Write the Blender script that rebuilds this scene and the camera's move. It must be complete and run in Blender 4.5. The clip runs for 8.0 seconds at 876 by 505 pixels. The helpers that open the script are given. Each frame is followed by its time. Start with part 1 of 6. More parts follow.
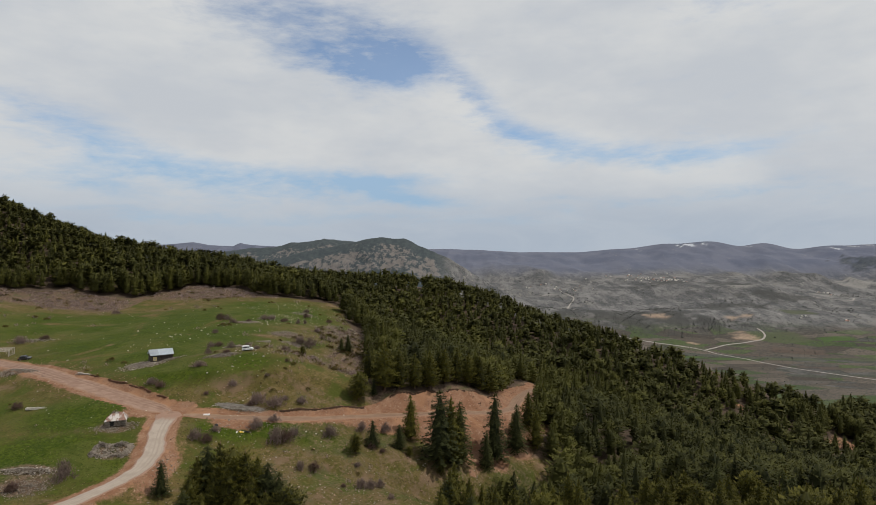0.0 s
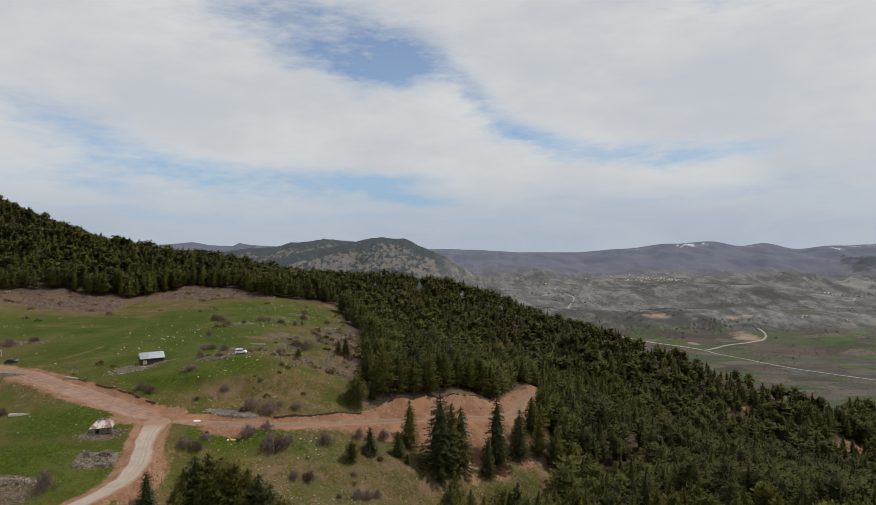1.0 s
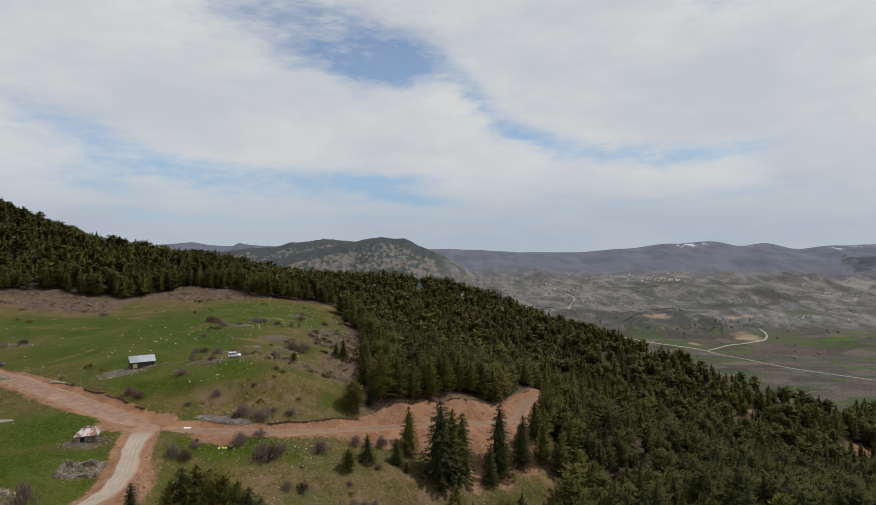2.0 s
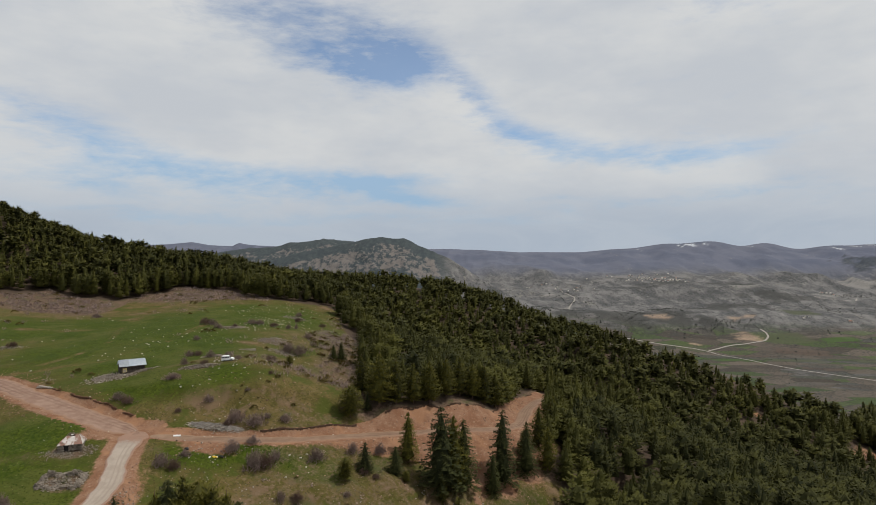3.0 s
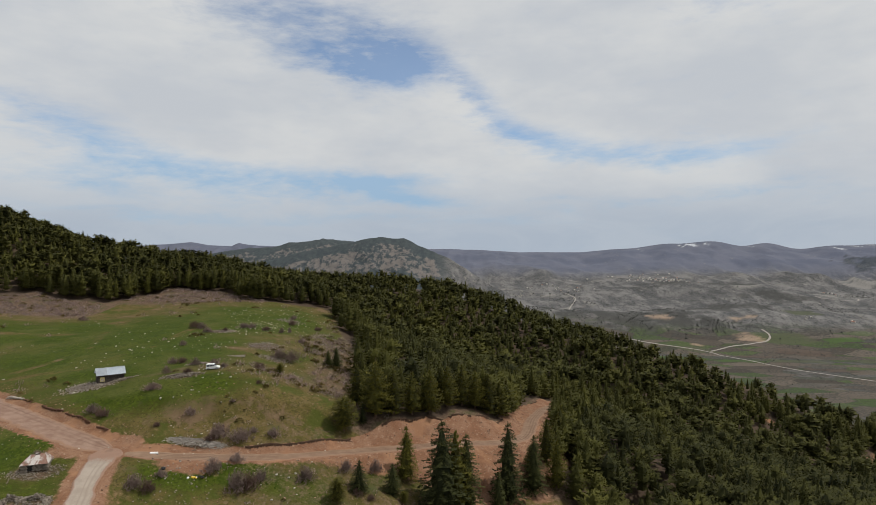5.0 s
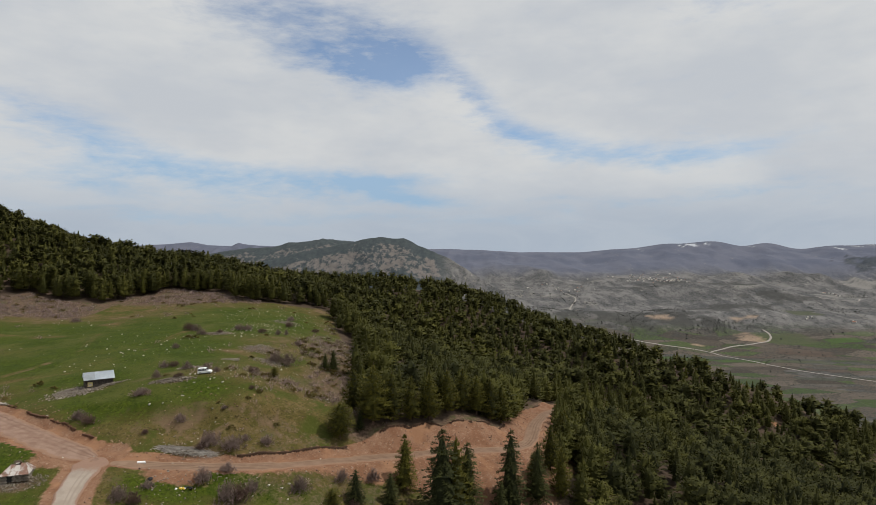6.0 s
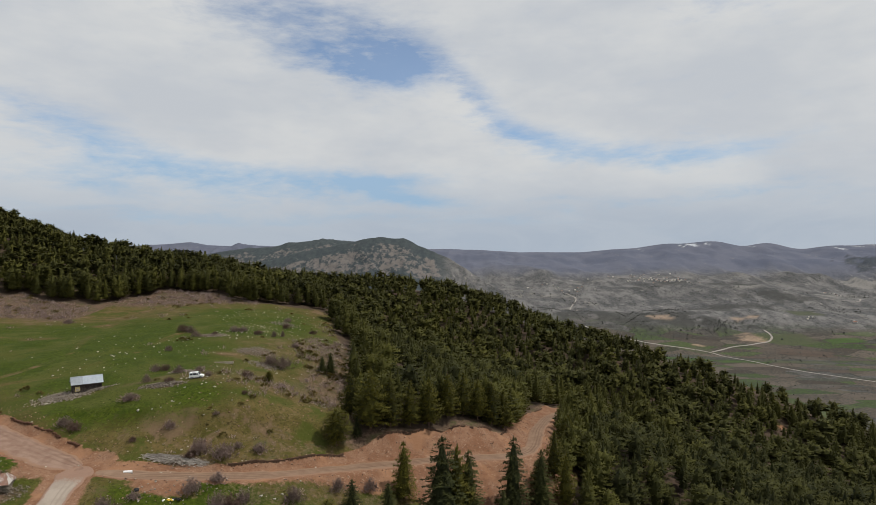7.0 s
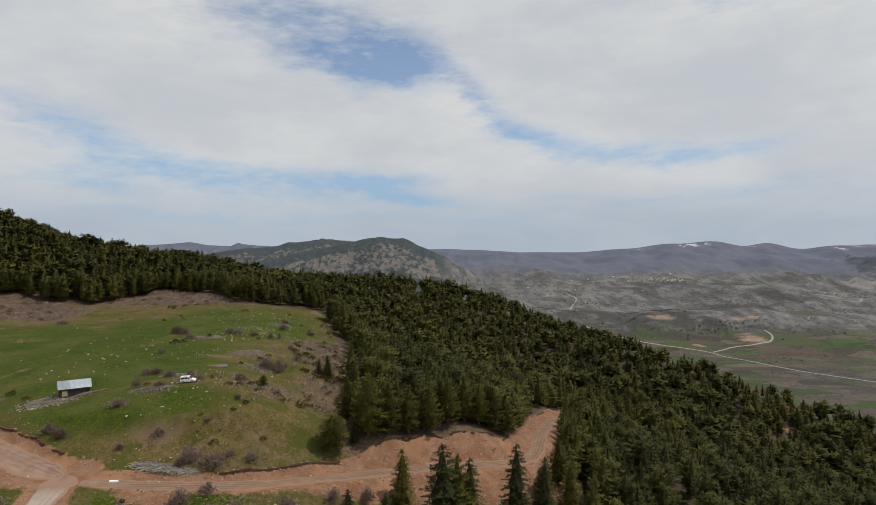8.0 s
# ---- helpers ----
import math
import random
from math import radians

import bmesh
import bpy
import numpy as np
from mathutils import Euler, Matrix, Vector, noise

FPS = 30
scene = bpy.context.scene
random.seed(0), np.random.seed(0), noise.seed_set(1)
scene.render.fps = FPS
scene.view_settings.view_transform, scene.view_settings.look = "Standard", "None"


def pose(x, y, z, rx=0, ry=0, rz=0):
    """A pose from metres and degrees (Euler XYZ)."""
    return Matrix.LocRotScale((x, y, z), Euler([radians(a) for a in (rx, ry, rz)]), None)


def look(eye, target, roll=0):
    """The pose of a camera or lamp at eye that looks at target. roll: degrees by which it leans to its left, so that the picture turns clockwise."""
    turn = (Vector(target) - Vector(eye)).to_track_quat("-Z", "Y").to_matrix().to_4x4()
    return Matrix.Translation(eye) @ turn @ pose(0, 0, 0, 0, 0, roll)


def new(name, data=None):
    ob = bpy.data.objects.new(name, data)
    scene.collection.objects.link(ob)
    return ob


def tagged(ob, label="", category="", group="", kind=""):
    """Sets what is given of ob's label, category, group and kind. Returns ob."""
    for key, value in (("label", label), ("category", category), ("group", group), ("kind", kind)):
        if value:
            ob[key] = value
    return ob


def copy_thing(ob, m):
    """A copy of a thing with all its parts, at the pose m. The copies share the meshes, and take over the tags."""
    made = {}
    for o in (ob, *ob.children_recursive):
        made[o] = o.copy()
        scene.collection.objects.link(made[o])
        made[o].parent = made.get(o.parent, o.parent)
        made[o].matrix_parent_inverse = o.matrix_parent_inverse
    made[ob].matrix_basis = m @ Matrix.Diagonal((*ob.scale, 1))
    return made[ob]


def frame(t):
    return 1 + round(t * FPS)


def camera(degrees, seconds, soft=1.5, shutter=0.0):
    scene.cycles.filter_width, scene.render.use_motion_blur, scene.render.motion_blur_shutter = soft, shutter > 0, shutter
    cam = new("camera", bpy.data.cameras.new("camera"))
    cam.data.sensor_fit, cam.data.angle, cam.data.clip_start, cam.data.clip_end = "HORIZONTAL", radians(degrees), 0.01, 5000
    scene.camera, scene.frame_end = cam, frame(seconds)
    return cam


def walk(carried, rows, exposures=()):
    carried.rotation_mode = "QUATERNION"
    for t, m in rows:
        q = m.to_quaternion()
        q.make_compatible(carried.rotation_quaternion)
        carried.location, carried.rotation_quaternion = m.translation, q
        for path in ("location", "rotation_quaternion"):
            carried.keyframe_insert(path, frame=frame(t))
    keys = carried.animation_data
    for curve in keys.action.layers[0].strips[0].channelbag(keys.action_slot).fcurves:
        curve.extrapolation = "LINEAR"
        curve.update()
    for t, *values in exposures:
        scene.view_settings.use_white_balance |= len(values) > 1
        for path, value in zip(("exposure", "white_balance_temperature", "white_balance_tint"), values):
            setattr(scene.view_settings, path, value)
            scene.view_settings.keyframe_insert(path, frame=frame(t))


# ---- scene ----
PATH = [
    (0, (0.0, 0.0, 40.0), (0.0, 100.0, 40.0), 0.0),
    (1, (0.02, 7.12, 39.95), (0.02, 107.12, 39.95), 0.0),
    (2, (-0.08, 14.05, 39.93), (-0.08, 114.05, 39.93), 0.0),
    (3, (-0.22, 20.85, 39.96), (-0.22, 120.85, 39.96), 0.0),
    (4, (-0.35, 27.55, 40.02), (-0.35, 127.55, 40.02), 0.0),
    (5, (-0.4, 34.1, 40.1), (-0.4, 134.1, 40.1), 0.0),
    (6, (-0.4, 40.35, 40.16), (-0.4, 140.35, 40.16), 0.0),
    (7, (-0.38, 46.3, 40.18), (-0.38, 146.3, 40.18), 0.0),
    (8, (-0.36, 52.0, 40.15), (-0.36, 152.0, 40.15), 0.0),
]
cam = camera(73.0, 8.0, soft=0.6)
walk(cam, [(t, look(eye, target, roll)) for t, eye, target, roll in PATH])

# ---- light ----
SUN_DIR = Vector((0.70, -0.06, 1.3)).normalized()
sun = new("sun", bpy.data.lights.new("sun", "SUN"))
sun.data.energy, sun.data.angle, sun.data.color = 3.0, radians(0.53), (1.0, 0.95, 0.87)
sun.matrix_world = look(SUN_DIR * 300, (0, 0, 0))

world = bpy.data.worlds.new("world")
scene.world = world
world.use_nodes = True


class Graph:
    """Short hand for node trees."""

    def __init__(self, tree):
        self.tree = tree
        tree.nodes.clear()

    def node(self, kind, values=(), **settings):
        n = self.tree.nodes.new(kind)
        for key, value in settings.items():
            setattr(n, key, value)
        for slot, value in dict(values).items():
            if isinstance(value, bpy.types.NodeSocket):
                self.tree.links.new(value, n.inputs[slot])
            else:
                n.inputs[slot].default_value = value
        return n

    def math(self, op, a, b=0.0, c=0.0, clamp=False):
        return self.node("ShaderNodeMath", {0: a, 1: b, 2: c}, operation=op, use_clamp=clamp).outputs[0]

    def mix(self, f, a, b, blend="MIX"):
        n = self.node("ShaderNodeMix", {0: f, 6: a, 7: b}, data_type="RGBA", blend_type=blend, clamp_factor=True)
        return n.outputs[2]

    def span(self, v, lo, hi, a=0.0, b=1.0, smooth=True):
        n = self.node("ShaderNodeMapRange", {0: v, 1: lo, 2: hi, 3: a, 4: b}, clamp=True)
        n.interpolation_type = "SMOOTHSTEP" if smooth else "LINEAR"
        return n.outputs[0]

    def noise(self, where, scale, detail=4.0, rough=0.55, warp=0.0):
        return self.node("ShaderNodeTexNoise", {"Vector": where, "Scale": scale, "Detail": detail, "Roughness": rough, "Distortion": warp}).outputs[0]

    def stretch(self, where, size, turn=0.0):
        return self.node("ShaderNodeMapping", {0: where, 2: (0, 0, turn), 3: size}).outputs[0]


def col(r, g, b):
    return (r, g, b, 1.0)


def build_sky():
    g = Graph(world.node_tree)
    way = g.node("ShaderNodeTexCoord").outputs["Generated"]
    sky = g.node("ShaderNodeTexSky", sky_type="NISHITA", sun_disc=False, sun_elevation=math.asin(SUN_DIR.z),
                 sun_rotation=math.atan2(SUN_DIR.x, SUN_DIR.y), altitude=1200.0, air_density=1.0, dust_density=0.6, ozone_density=1.2)
    blue = g.mix(1.0, sky.outputs[0], (0.101, 0.114, 0.121, 1), "MULTIPLY")
    sep = g.node("ShaderNodeSeparateXYZ", {0: way})
    x, y, z = sep.outputs
    azimuth = g.math("MULTIPLY", g.math("ARCTAN2", x, y), 57.296)
    height = g.math("MULTIPLY", g.math("ARCSINE", z), 57.296)
    plane = g.node("ShaderNodeCombineXYZ", {0: azimuth, 1: height}).outputs[0]
    # drifting veils: the cloud edges are torn by noise that lies flatter towards the horizon
    wisp = g.stretch(plane, (0.09, 0.28, 1), radians(-6))
    n1 = g.noise(wisp, 1.0, 6.0, 0.58, 0.6)
    n2 = g.noise(g.stretch(plane, (0.25, 0.7, 1), radians(-10)), 1.0, 7.0, 0.6, 0.4)
    torn = g.node("ShaderNodeCombineXYZ", {0: g.math("MULTIPLY", g.math("SUBTRACT", n2, 0.5), 4.0), 1: g.math("MULTIPLY", g.math("SUBTRACT", n1, 0.5), 2.6)}).outputs[0]
    at = g.node("ShaderNodeVectorMath", {0: plane, 1: torn}, operation="ADD").outputs[0]
    # gaps in the cloud: azimuth, height (degrees), half width, half height, slant, depth
    gaps = ((-5.8, 17.9, 5.6, 2.7, -6, 1.2), (-3.2, 18.6, 3.2, 1.7, -35, 0.35), (-12.5, 20.5, 10.0, 2.8, -5, 0.55), (-16, 23, 9, 3, 0, 0.3), (3.4, 15.0, 5.0, 1.4, -42, 0.75), (-10.5, 17.4, 4.5, 1.0, -5, 0.3),
            (9.6, 10.8, 5.0, 1.4, -12, 0.85), (21.0, 8.8, 7.5, 1.3, -3, 0.85), (28.5, 9.4, 4.0, 0.8, 6, 0.35), (-32.5, 10.6, 6.5, 1.6, -14, 0.8), (-27.5, 8.6, 7.0, 1.1, -8, 0.35),
            (-19, 6.9, 15, 1.3, -1, 0.95), (-6.5, 6.8, 6.5, 0.8, 2, 0.85), (-2.5, 5.2, 5.5, 0.7, -6, 0.9), (-14, 5.0, 9, 0.9, 0, 0.6), (-31, 5.9, 6, 0.9, 0, 0.4), (10.8, 4.9, 3.4, 0.35, 0, 0.5), (-27, 3.4, 9, 0.7, -2, 0.6), (-9, 3.3, 9, 0.55, 2, 0.5), (5, 3.0, 8, 0.5, 0, 0.45), (17, 4.3, 7, 0.6, 2, 0.5), (30, 5.4, 6, 0.9, 0, 0.5), (26, 20.6, 4.5, 1.2, -10, 0.4))
    gap = 0.0
    for a, h, rx, ry, slant, depth in gaps:
        local = g.node("ShaderNodeVectorMath", {0: at, 1: (a, h, 0)}, operation="SUBTRACT").outputs[0]
        local = g.node("ShaderNodeVectorRotate", {0: local, 3: radians(-slant)}, rotation_type="Z_AXIS").outputs[0]
        local = g.node("ShaderNodeVectorMath", {0: local, 1: (1 / rx, 1 / ry, 0)}, operation="MULTIPLY").outputs[0]
        r2 = g.node("ShaderNodeVectorMath", {0: local, 1: local}, operation="DOT_PRODUCT").outputs[1]
        gap = g.math("ADD", g.math("MULTIPLY", g.math("EXPONENT", g.math("MULTIPLY", r2, -1.0)), depth), gap)
    n3 = g.noise(g.stretch(plane, (0.5, 1.9, 1), radians(-14)), 1.0, 6.0, 0.65, 0.3)
    thin = g.math("ADD", g.math("MULTIPLY", g.math("SUBTRACT", n2, 0.5), 0.8), g.math("MULTIPLY", g.math("SUBTRACT", n3, 0.5), 0.4))
    ragged = g.math("ADD", g.span(n1, 0.30, 0.62, 0.62, 1.0), g.math("MULTIPLY", g.math("SUBTRACT", n3, 0.5), 0.5))
    clear = g.math("ADD", g.math("MULTIPLY", gap, ragged), thin, clamp=True)
    clear = g.span(clear, 0.0, 1.3, 0.0, 0.95)
    # grey undersides and bright tops; paler blue-grey close above the horizon
    shade = g.noise(g.stretch(plane, (0.045, 0.11, 1)), 1.0, 5.0, 0.55)
    white = g.mix(g.span(shade, 0.35, 0.65), col(0.53, 0.56, 0.60), col(0.66, 0.67, 0.67))
    low = g.mix(g.span(n1, 0.38, 0.62), col(0.405, 0.465, 0.545), col(0.44, 0.495, 0.565))
    white = g.mix(g.span(height, 9.0, 1.0), white, low)
    # thin haze keeps the low gaps pale blue
    blue = g.mix(g.span(height, 13.0, 5.0, 0.0, 0.85), blue, col(0.275, 0.435, 0.62))
    final = g.mix(clear, white, blue)
    out = g.node("ShaderNodeBackground", {0: final, 1: 1.0})
    g.node("ShaderNodeOutputWorld", {0: out.outputs[0]})


build_sky()

# ---- materials ----


def material(name, rough=0.9, spec=0.2):
    m = bpy.data.materials.new(name)
    m.use_nodes = True
    g = Graph(m.node_tree)
    b = g.node("ShaderNodeBsdfPrincipled", {"Roughness": rough, "Specular IOR Level": spec})
    g.node("ShaderNodeOutputMaterial", {0: b.outputs[0]})
    return m, g, b


def wire(g, b, colour, bump=None, strength=0.4, distance=0.1, rough=None):
    g.tree.links.new(colour, b.inputs["Base Color"])
    if bump is not None:
        n = g.node("ShaderNodeBump", {"Strength": strength, "Distance": distance, "Height": bump})
        g.tree.links.new(n.outputs[0], b.inputs["Normal"])
    if rough is not None:
        g.tree.links.new(rough, b.inputs["Roughness"])


def simple(name, a, b_, scale=6.0, rough=0.85, bump=0.3, spec=0.2, metal=0.0, fine=4.0):
    """Two tones of one surface mottled at two scales."""
    m, g, b = material(name, rough, spec)
    at = g.node("ShaderNodeTexCoord").outputs["Object"]
    n, f = g.noise(at, scale, 5.0), g.noise(at, scale * fine, 3.0)
    t = g.span(g.math("ADD", g.math("MULTIPLY", n, 0.7), g.math("MULTIPLY", f, 0.3)), 0.35, 0.65)
    wire(g, b, g.mix(t, col(*a), col(*b_)), f, bump, 0.05)
    b.inputs["Metallic"].default_value = metal
    return m


def varied(name, a, b_, rough=0.9, spread=0.22, soft=0.0):
    """Leaves, twigs and stones: every island and every object a little different."""
    m, g, b = material(name, rough, 0.15)
    isl = g.node("ShaderNodeNewGeometry").outputs["Random Per Island"]
    obj = g.node("ShaderNodeObjectInfo").outputs["Random"]
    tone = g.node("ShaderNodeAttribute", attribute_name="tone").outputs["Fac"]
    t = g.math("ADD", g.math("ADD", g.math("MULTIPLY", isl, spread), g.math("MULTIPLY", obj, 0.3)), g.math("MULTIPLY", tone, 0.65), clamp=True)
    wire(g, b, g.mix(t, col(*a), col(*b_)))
    if soft:
        # needles scatter light: tufts shade by the crown's roundness more than by single blades
        out = g.node("ShaderNodeAttribute", attribute_name="outward").outputs["Vector"]
        out = g.node("ShaderNodeVectorTransform", {0: out}, vector_type="NORMAL", convert_from="OBJECT", convert_to="WORLD").outputs[0]
        flat = g.node("ShaderNodeNewGeometry").outputs["Normal"]
        blend = g.node("ShaderNodeMix", {0: soft, 4: flat, 5: out}, data_type="VECTOR").outputs[1]
        g.tree.links.new(g.node("ShaderNodeVectorMath", {0: blend}, operation="NORMALIZE").outputs[0], b.inputs["Normal"])
    return m


def ground_material():
    m, g, b = material("hillside_ground", 0.95, 0.1)
    at = g.node("ShaderNodeTexCoord").outputs["Object"]
    soil = g.node("ShaderNodeSeparateColor", {0: g.node("ShaderNodeAttribute", attribute_name="soil").outputs["Color"]}).outputs
    land = g.node("ShaderNodeSeparateColor", {0: g.node("ShaderNodeAttribute", attribute_name="land").outputs["Color"]}).outputs
    big, mid, fine, grain, tuft = g.noise(at, 0.035, 4.0), g.noise(at, 0.22, 5.0, 0.62), g.noise(at, 1.1, 5.0, 0.68), g.noise(at, 4.0, 3.0, 0.6), g.noise(at, 1.9, 4.0, 0.7)

    def edge(mask, soft=0.18):
        rag = g.math("ADD", g.math("MULTIPLY", g.math("SUBTRACT", mid, 0.5), 0.7), g.math("MULTIPLY", g.math("SUBTRACT", fine, 0.5), 0.8))
        return g.span(g.math("ADD", mask, rag), 0.5 - soft, 0.5 + soft)

    lush = g.mix(g.span(fine, 0.3, 0.7), col(0.021, 0.034, 0.003), col(0.062, 0.080, 0.007))
    lush = g.mix(g.span(big, 0.46, 0.62, 0.0, 0.8), lush, col(0.070, 0.074, 0.016))
    lush = g.mix(g.span(tuft, 0.54, 0.64), lush, col(0.016, 0.030, 0.002))
    lush = g.mix(g.span(g.noise(at, 0.13, 5.0, 0.65, 0.5), 0.48, 0.62, 0.0, 0.5), lush, col(0.022, 0.040, 0.003))
    blade = g.noise(g.stretch(at, (0.5, 1.4, 1.0)), 0.75, 5.0, 0.72)
    lush = g.mix(g.span(blade, 0.60, 0.70, 0.0, 0.6), lush, col(0.092, 0.110, 0.024))
    lush = g.mix(g.span(g.math("ADD", grain, g.math("MULTIPLY", mid, 0.6)), 0.88, 1.08, 0.0, 0.7), lush, col(0.085, 0.094, 0.028))
    dry = g.mix(g.span(mid, 0.3, 0.7), col(0.060, 0.055, 0.012), col(0.122, 0.086, 0.034))
    dry = g.mix(g.span(fine, 0.52, 0.68), dry, col(0.160, 0.118, 0.062))
    dry = g.mix(g.span(blade, 0.54, 0.66, 0.0, 0.8), dry, col(0.060, 0.064, 0.012))
    dry = g.mix(g.span(tuft, 0.52, 0.64), dry, col(0.046, 0.037, 0.015))
    patch = g.noise(at, 0.085, 5.0, 0.62, 0.4)
    dry = g.mix(g.span(patch, 0.5, 0.62), dry, g.mix(fine, col(0.030, 0.042, 0.006), col(0.078, 0.080, 0.018)))
    dry = g.mix(g.span(patch, 0.44, 0.36, 0.0, 0.8), dry, g.mix(fine, col(0.105, 0.064, 0.036), col(0.185, 0.128, 0.084)))
    grass = g.mix(edge(soil[0], 0.3), dry, lush)
    heath = g.mix(g.span(fine, 0.35, 0.65), col(0.066, 0.043, 0.029), col(0.146, 0.100, 0.068))
    heath = g.mix(g.span(mid, 0.5, 0.7), heath, col(0.060, 0.064, 0.024))
    grass = g.mix(edge(soil[2]), grass, heath)
    litter = g.mix(fine, col(0.040, 0.029, 0.021), col(0.085, 0.060, 0.043))
    grass = g.mix(g.node("ShaderNodeAttribute", attribute_name="litter").outputs["Fac"], grass, litter)
    red = g.mix(g.span(mid, 0.35, 0.65), col(0.172, 0.085, 0.048), col(0.230, 0.133, 0.084))
    red = g.mix(g.span(grain, 0.5, 0.7), red, col(0.115, 0.064, 0.042))
    red = g.mix(g.span(fine, 0.56, 0.70), red, col(0.30, 0.20, 0.14))
    red = g.mix(g.span(patch, 0.52, 0.64, 0.0, 0.7), red, col(0.27, 0.145, 0.082))
    near = g.mix(edge(soil[1]), grass, red)
    # the wide valley: grey scrub, pale erosion, ploughland and fields, wooded flanks; scrub and flanks carry bluish
    # haze in their colour
    deep = g.stretch(at, (1.0, 0.5, 1.0))
    v1, v2, v3 = g.noise(at, 0.0035, 6.0, 0.62), g.noise(deep, 0.014, 6.0, 0.68), g.noise(deep, 0.06, 5.0, 0.72)
    floor = g.node("ShaderNodeAttribute", attribute_name="floor").outputs["Fac"]
    v4 = g.noise(g.stretch(at, (0.6, 1.3, 1), 0.3), 0.011, 3.0, 0.5, 0.8)
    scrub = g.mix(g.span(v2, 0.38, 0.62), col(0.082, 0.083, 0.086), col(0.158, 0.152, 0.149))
    scrub = g.mix(g.math("MULTIPLY", floor, g.span(v4, 0.42, 0.58)), scrub, col(0.074, 0.080, 0.058))
    scrub = g.mix(g.math("MULTIPLY", floor, g.span(v4, 0.42, 0.36)), scrub, col(0.100, 0.080, 0.066))
    scrub = g.mix(g.math("MULTIPLY", floor, 0.55), scrub, col(0.044, 0.042, 0.035))
    scrub = g.mix(g.span(v3, 0.52, 0.68), scrub, col(0.050, 0.051, 0.049))
    plots = g.node("ShaderNodeTexVoronoi", {"Vector": g.stretch(at, (0.008, 0.017, 0.0), 0.35), "Scale": 1.0, "Randomness": 0.85}, feature="F1")
    own = g.node("ShaderNodeSeparateColor", {0: plots.outputs["Color"]}).outputs
    field = g.mix(g.span(own[0], 0.55, 0.6), g.mix(own[1], col(0.046, 0.038, 0.031), col(0.112, 0.092, 0.074)), g.mix(own[1], col(0.038, 0.060, 0.018), col(0.072, 0.092, 0.034)))
    scrub = g.mix(g.math("MULTIPLY", floor, g.span(own[2], 0.2, 0.35, 0.0, 0.9)), scrub, field)
    seam = g.node("ShaderNodeTexVoronoi", {"Vector": g.stretch(at, (0.008, 0.017, 0.0), 0.35), "Scale": 1.0, "Randomness": 0.85}, feature="DISTANCE_TO_EDGE").outputs[0]
    scrub = g.mix(g.math("MULTIPLY", floor, g.math("MULTIPLY", g.span(seam, 0.05, 0.02), g.span(v3, 0.45, 0.60, 0.0, 0.6))), scrub, col(0.028, 0.030, 0.022))
    v5 = g.noise(deep, 0.17, 4.0, 0.72)
    scrub = g.mix(g.math("MULTIPLY", g.span(v5, 0.50, 0.56), g.span(v2, 0.66, 0.44, 0.0, 0.75)), scrub, col(0.040, 0.041, 0.039))
    scrub = g.mix(g.span(v5, 0.44, 0.36, 0.0, 0.4), scrub, col(0.125, 0.118, 0.105))
    scrub = g.mix(g.math("MULTIPLY", g.math("MULTIPLY", g.span(v1, 0.55, 0.68), g.span(v3, 0.5, 0.62)), g.math("SUBTRACT", 1.0, floor)), scrub, col(0.20, 0.185, 0.165))
    v6 = g.noise(deep, 0.026, 5.0, 0.72)
    scrub = g.mix(g.math("MULTIPLY", g.span(v6, 0.62, 0.70, 0.0, 0.7), g.math("SUBTRACT", 1.0, floor)), scrub, col(0.25, 0.235, 0.22))
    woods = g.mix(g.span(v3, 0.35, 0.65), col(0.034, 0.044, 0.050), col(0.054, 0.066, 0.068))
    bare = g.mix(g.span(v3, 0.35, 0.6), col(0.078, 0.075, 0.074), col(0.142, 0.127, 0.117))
    bluff = g.node("ShaderNodeAttribute", attribute_name="bluff").outputs["Fac"]
    crag = g.math("ADD", g.math("MULTIPLY", bluff, 0.27), g.math("ADD", g.math("ADD", g.math("ADD", g.math("MULTIPLY", v6, 0.4), g.math("MULTIPLY", v2, 0.6)), 0.0), g.math("MULTIPLY", g.math("SUBTRACT", v3, 0.5), 0.9)))
    rocky = g.mix(g.span(crag, 0.68, 0.79), woods, bare)
    # far range: bluish haze is mixed into its base colour
    hazed_range = g.mix(g.span(g.noise(at, 0.006, 5.0, 0.6), 0.35, 0.65), col(0.088, 0.098, 0.134), col(0.114, 0.121, 0.156))
    hazed_range = g.mix(g.span(v6, 0.62, 0.72), hazed_range, col(0.17, 0.165, 0.17))
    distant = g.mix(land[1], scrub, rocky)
    distant = g.mix(land[2], distant, hazed_range)
    cover = g.node("ShaderNodeAttribute", attribute_name="cover")
    grown = g.mix(g.span(v5, 0.35, 0.65, 0.0, 0.5), cover.outputs["Color"], scrub)
    distant = g.mix(cover.outputs["Alpha"], distant, grown)
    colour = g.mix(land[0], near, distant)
    wire(g, b, colour, g.math("ADD", g.math("MULTIPLY", fine, 0.7), g.math("MULTIPLY", grain, 0.3)), 0.55, 0.35)
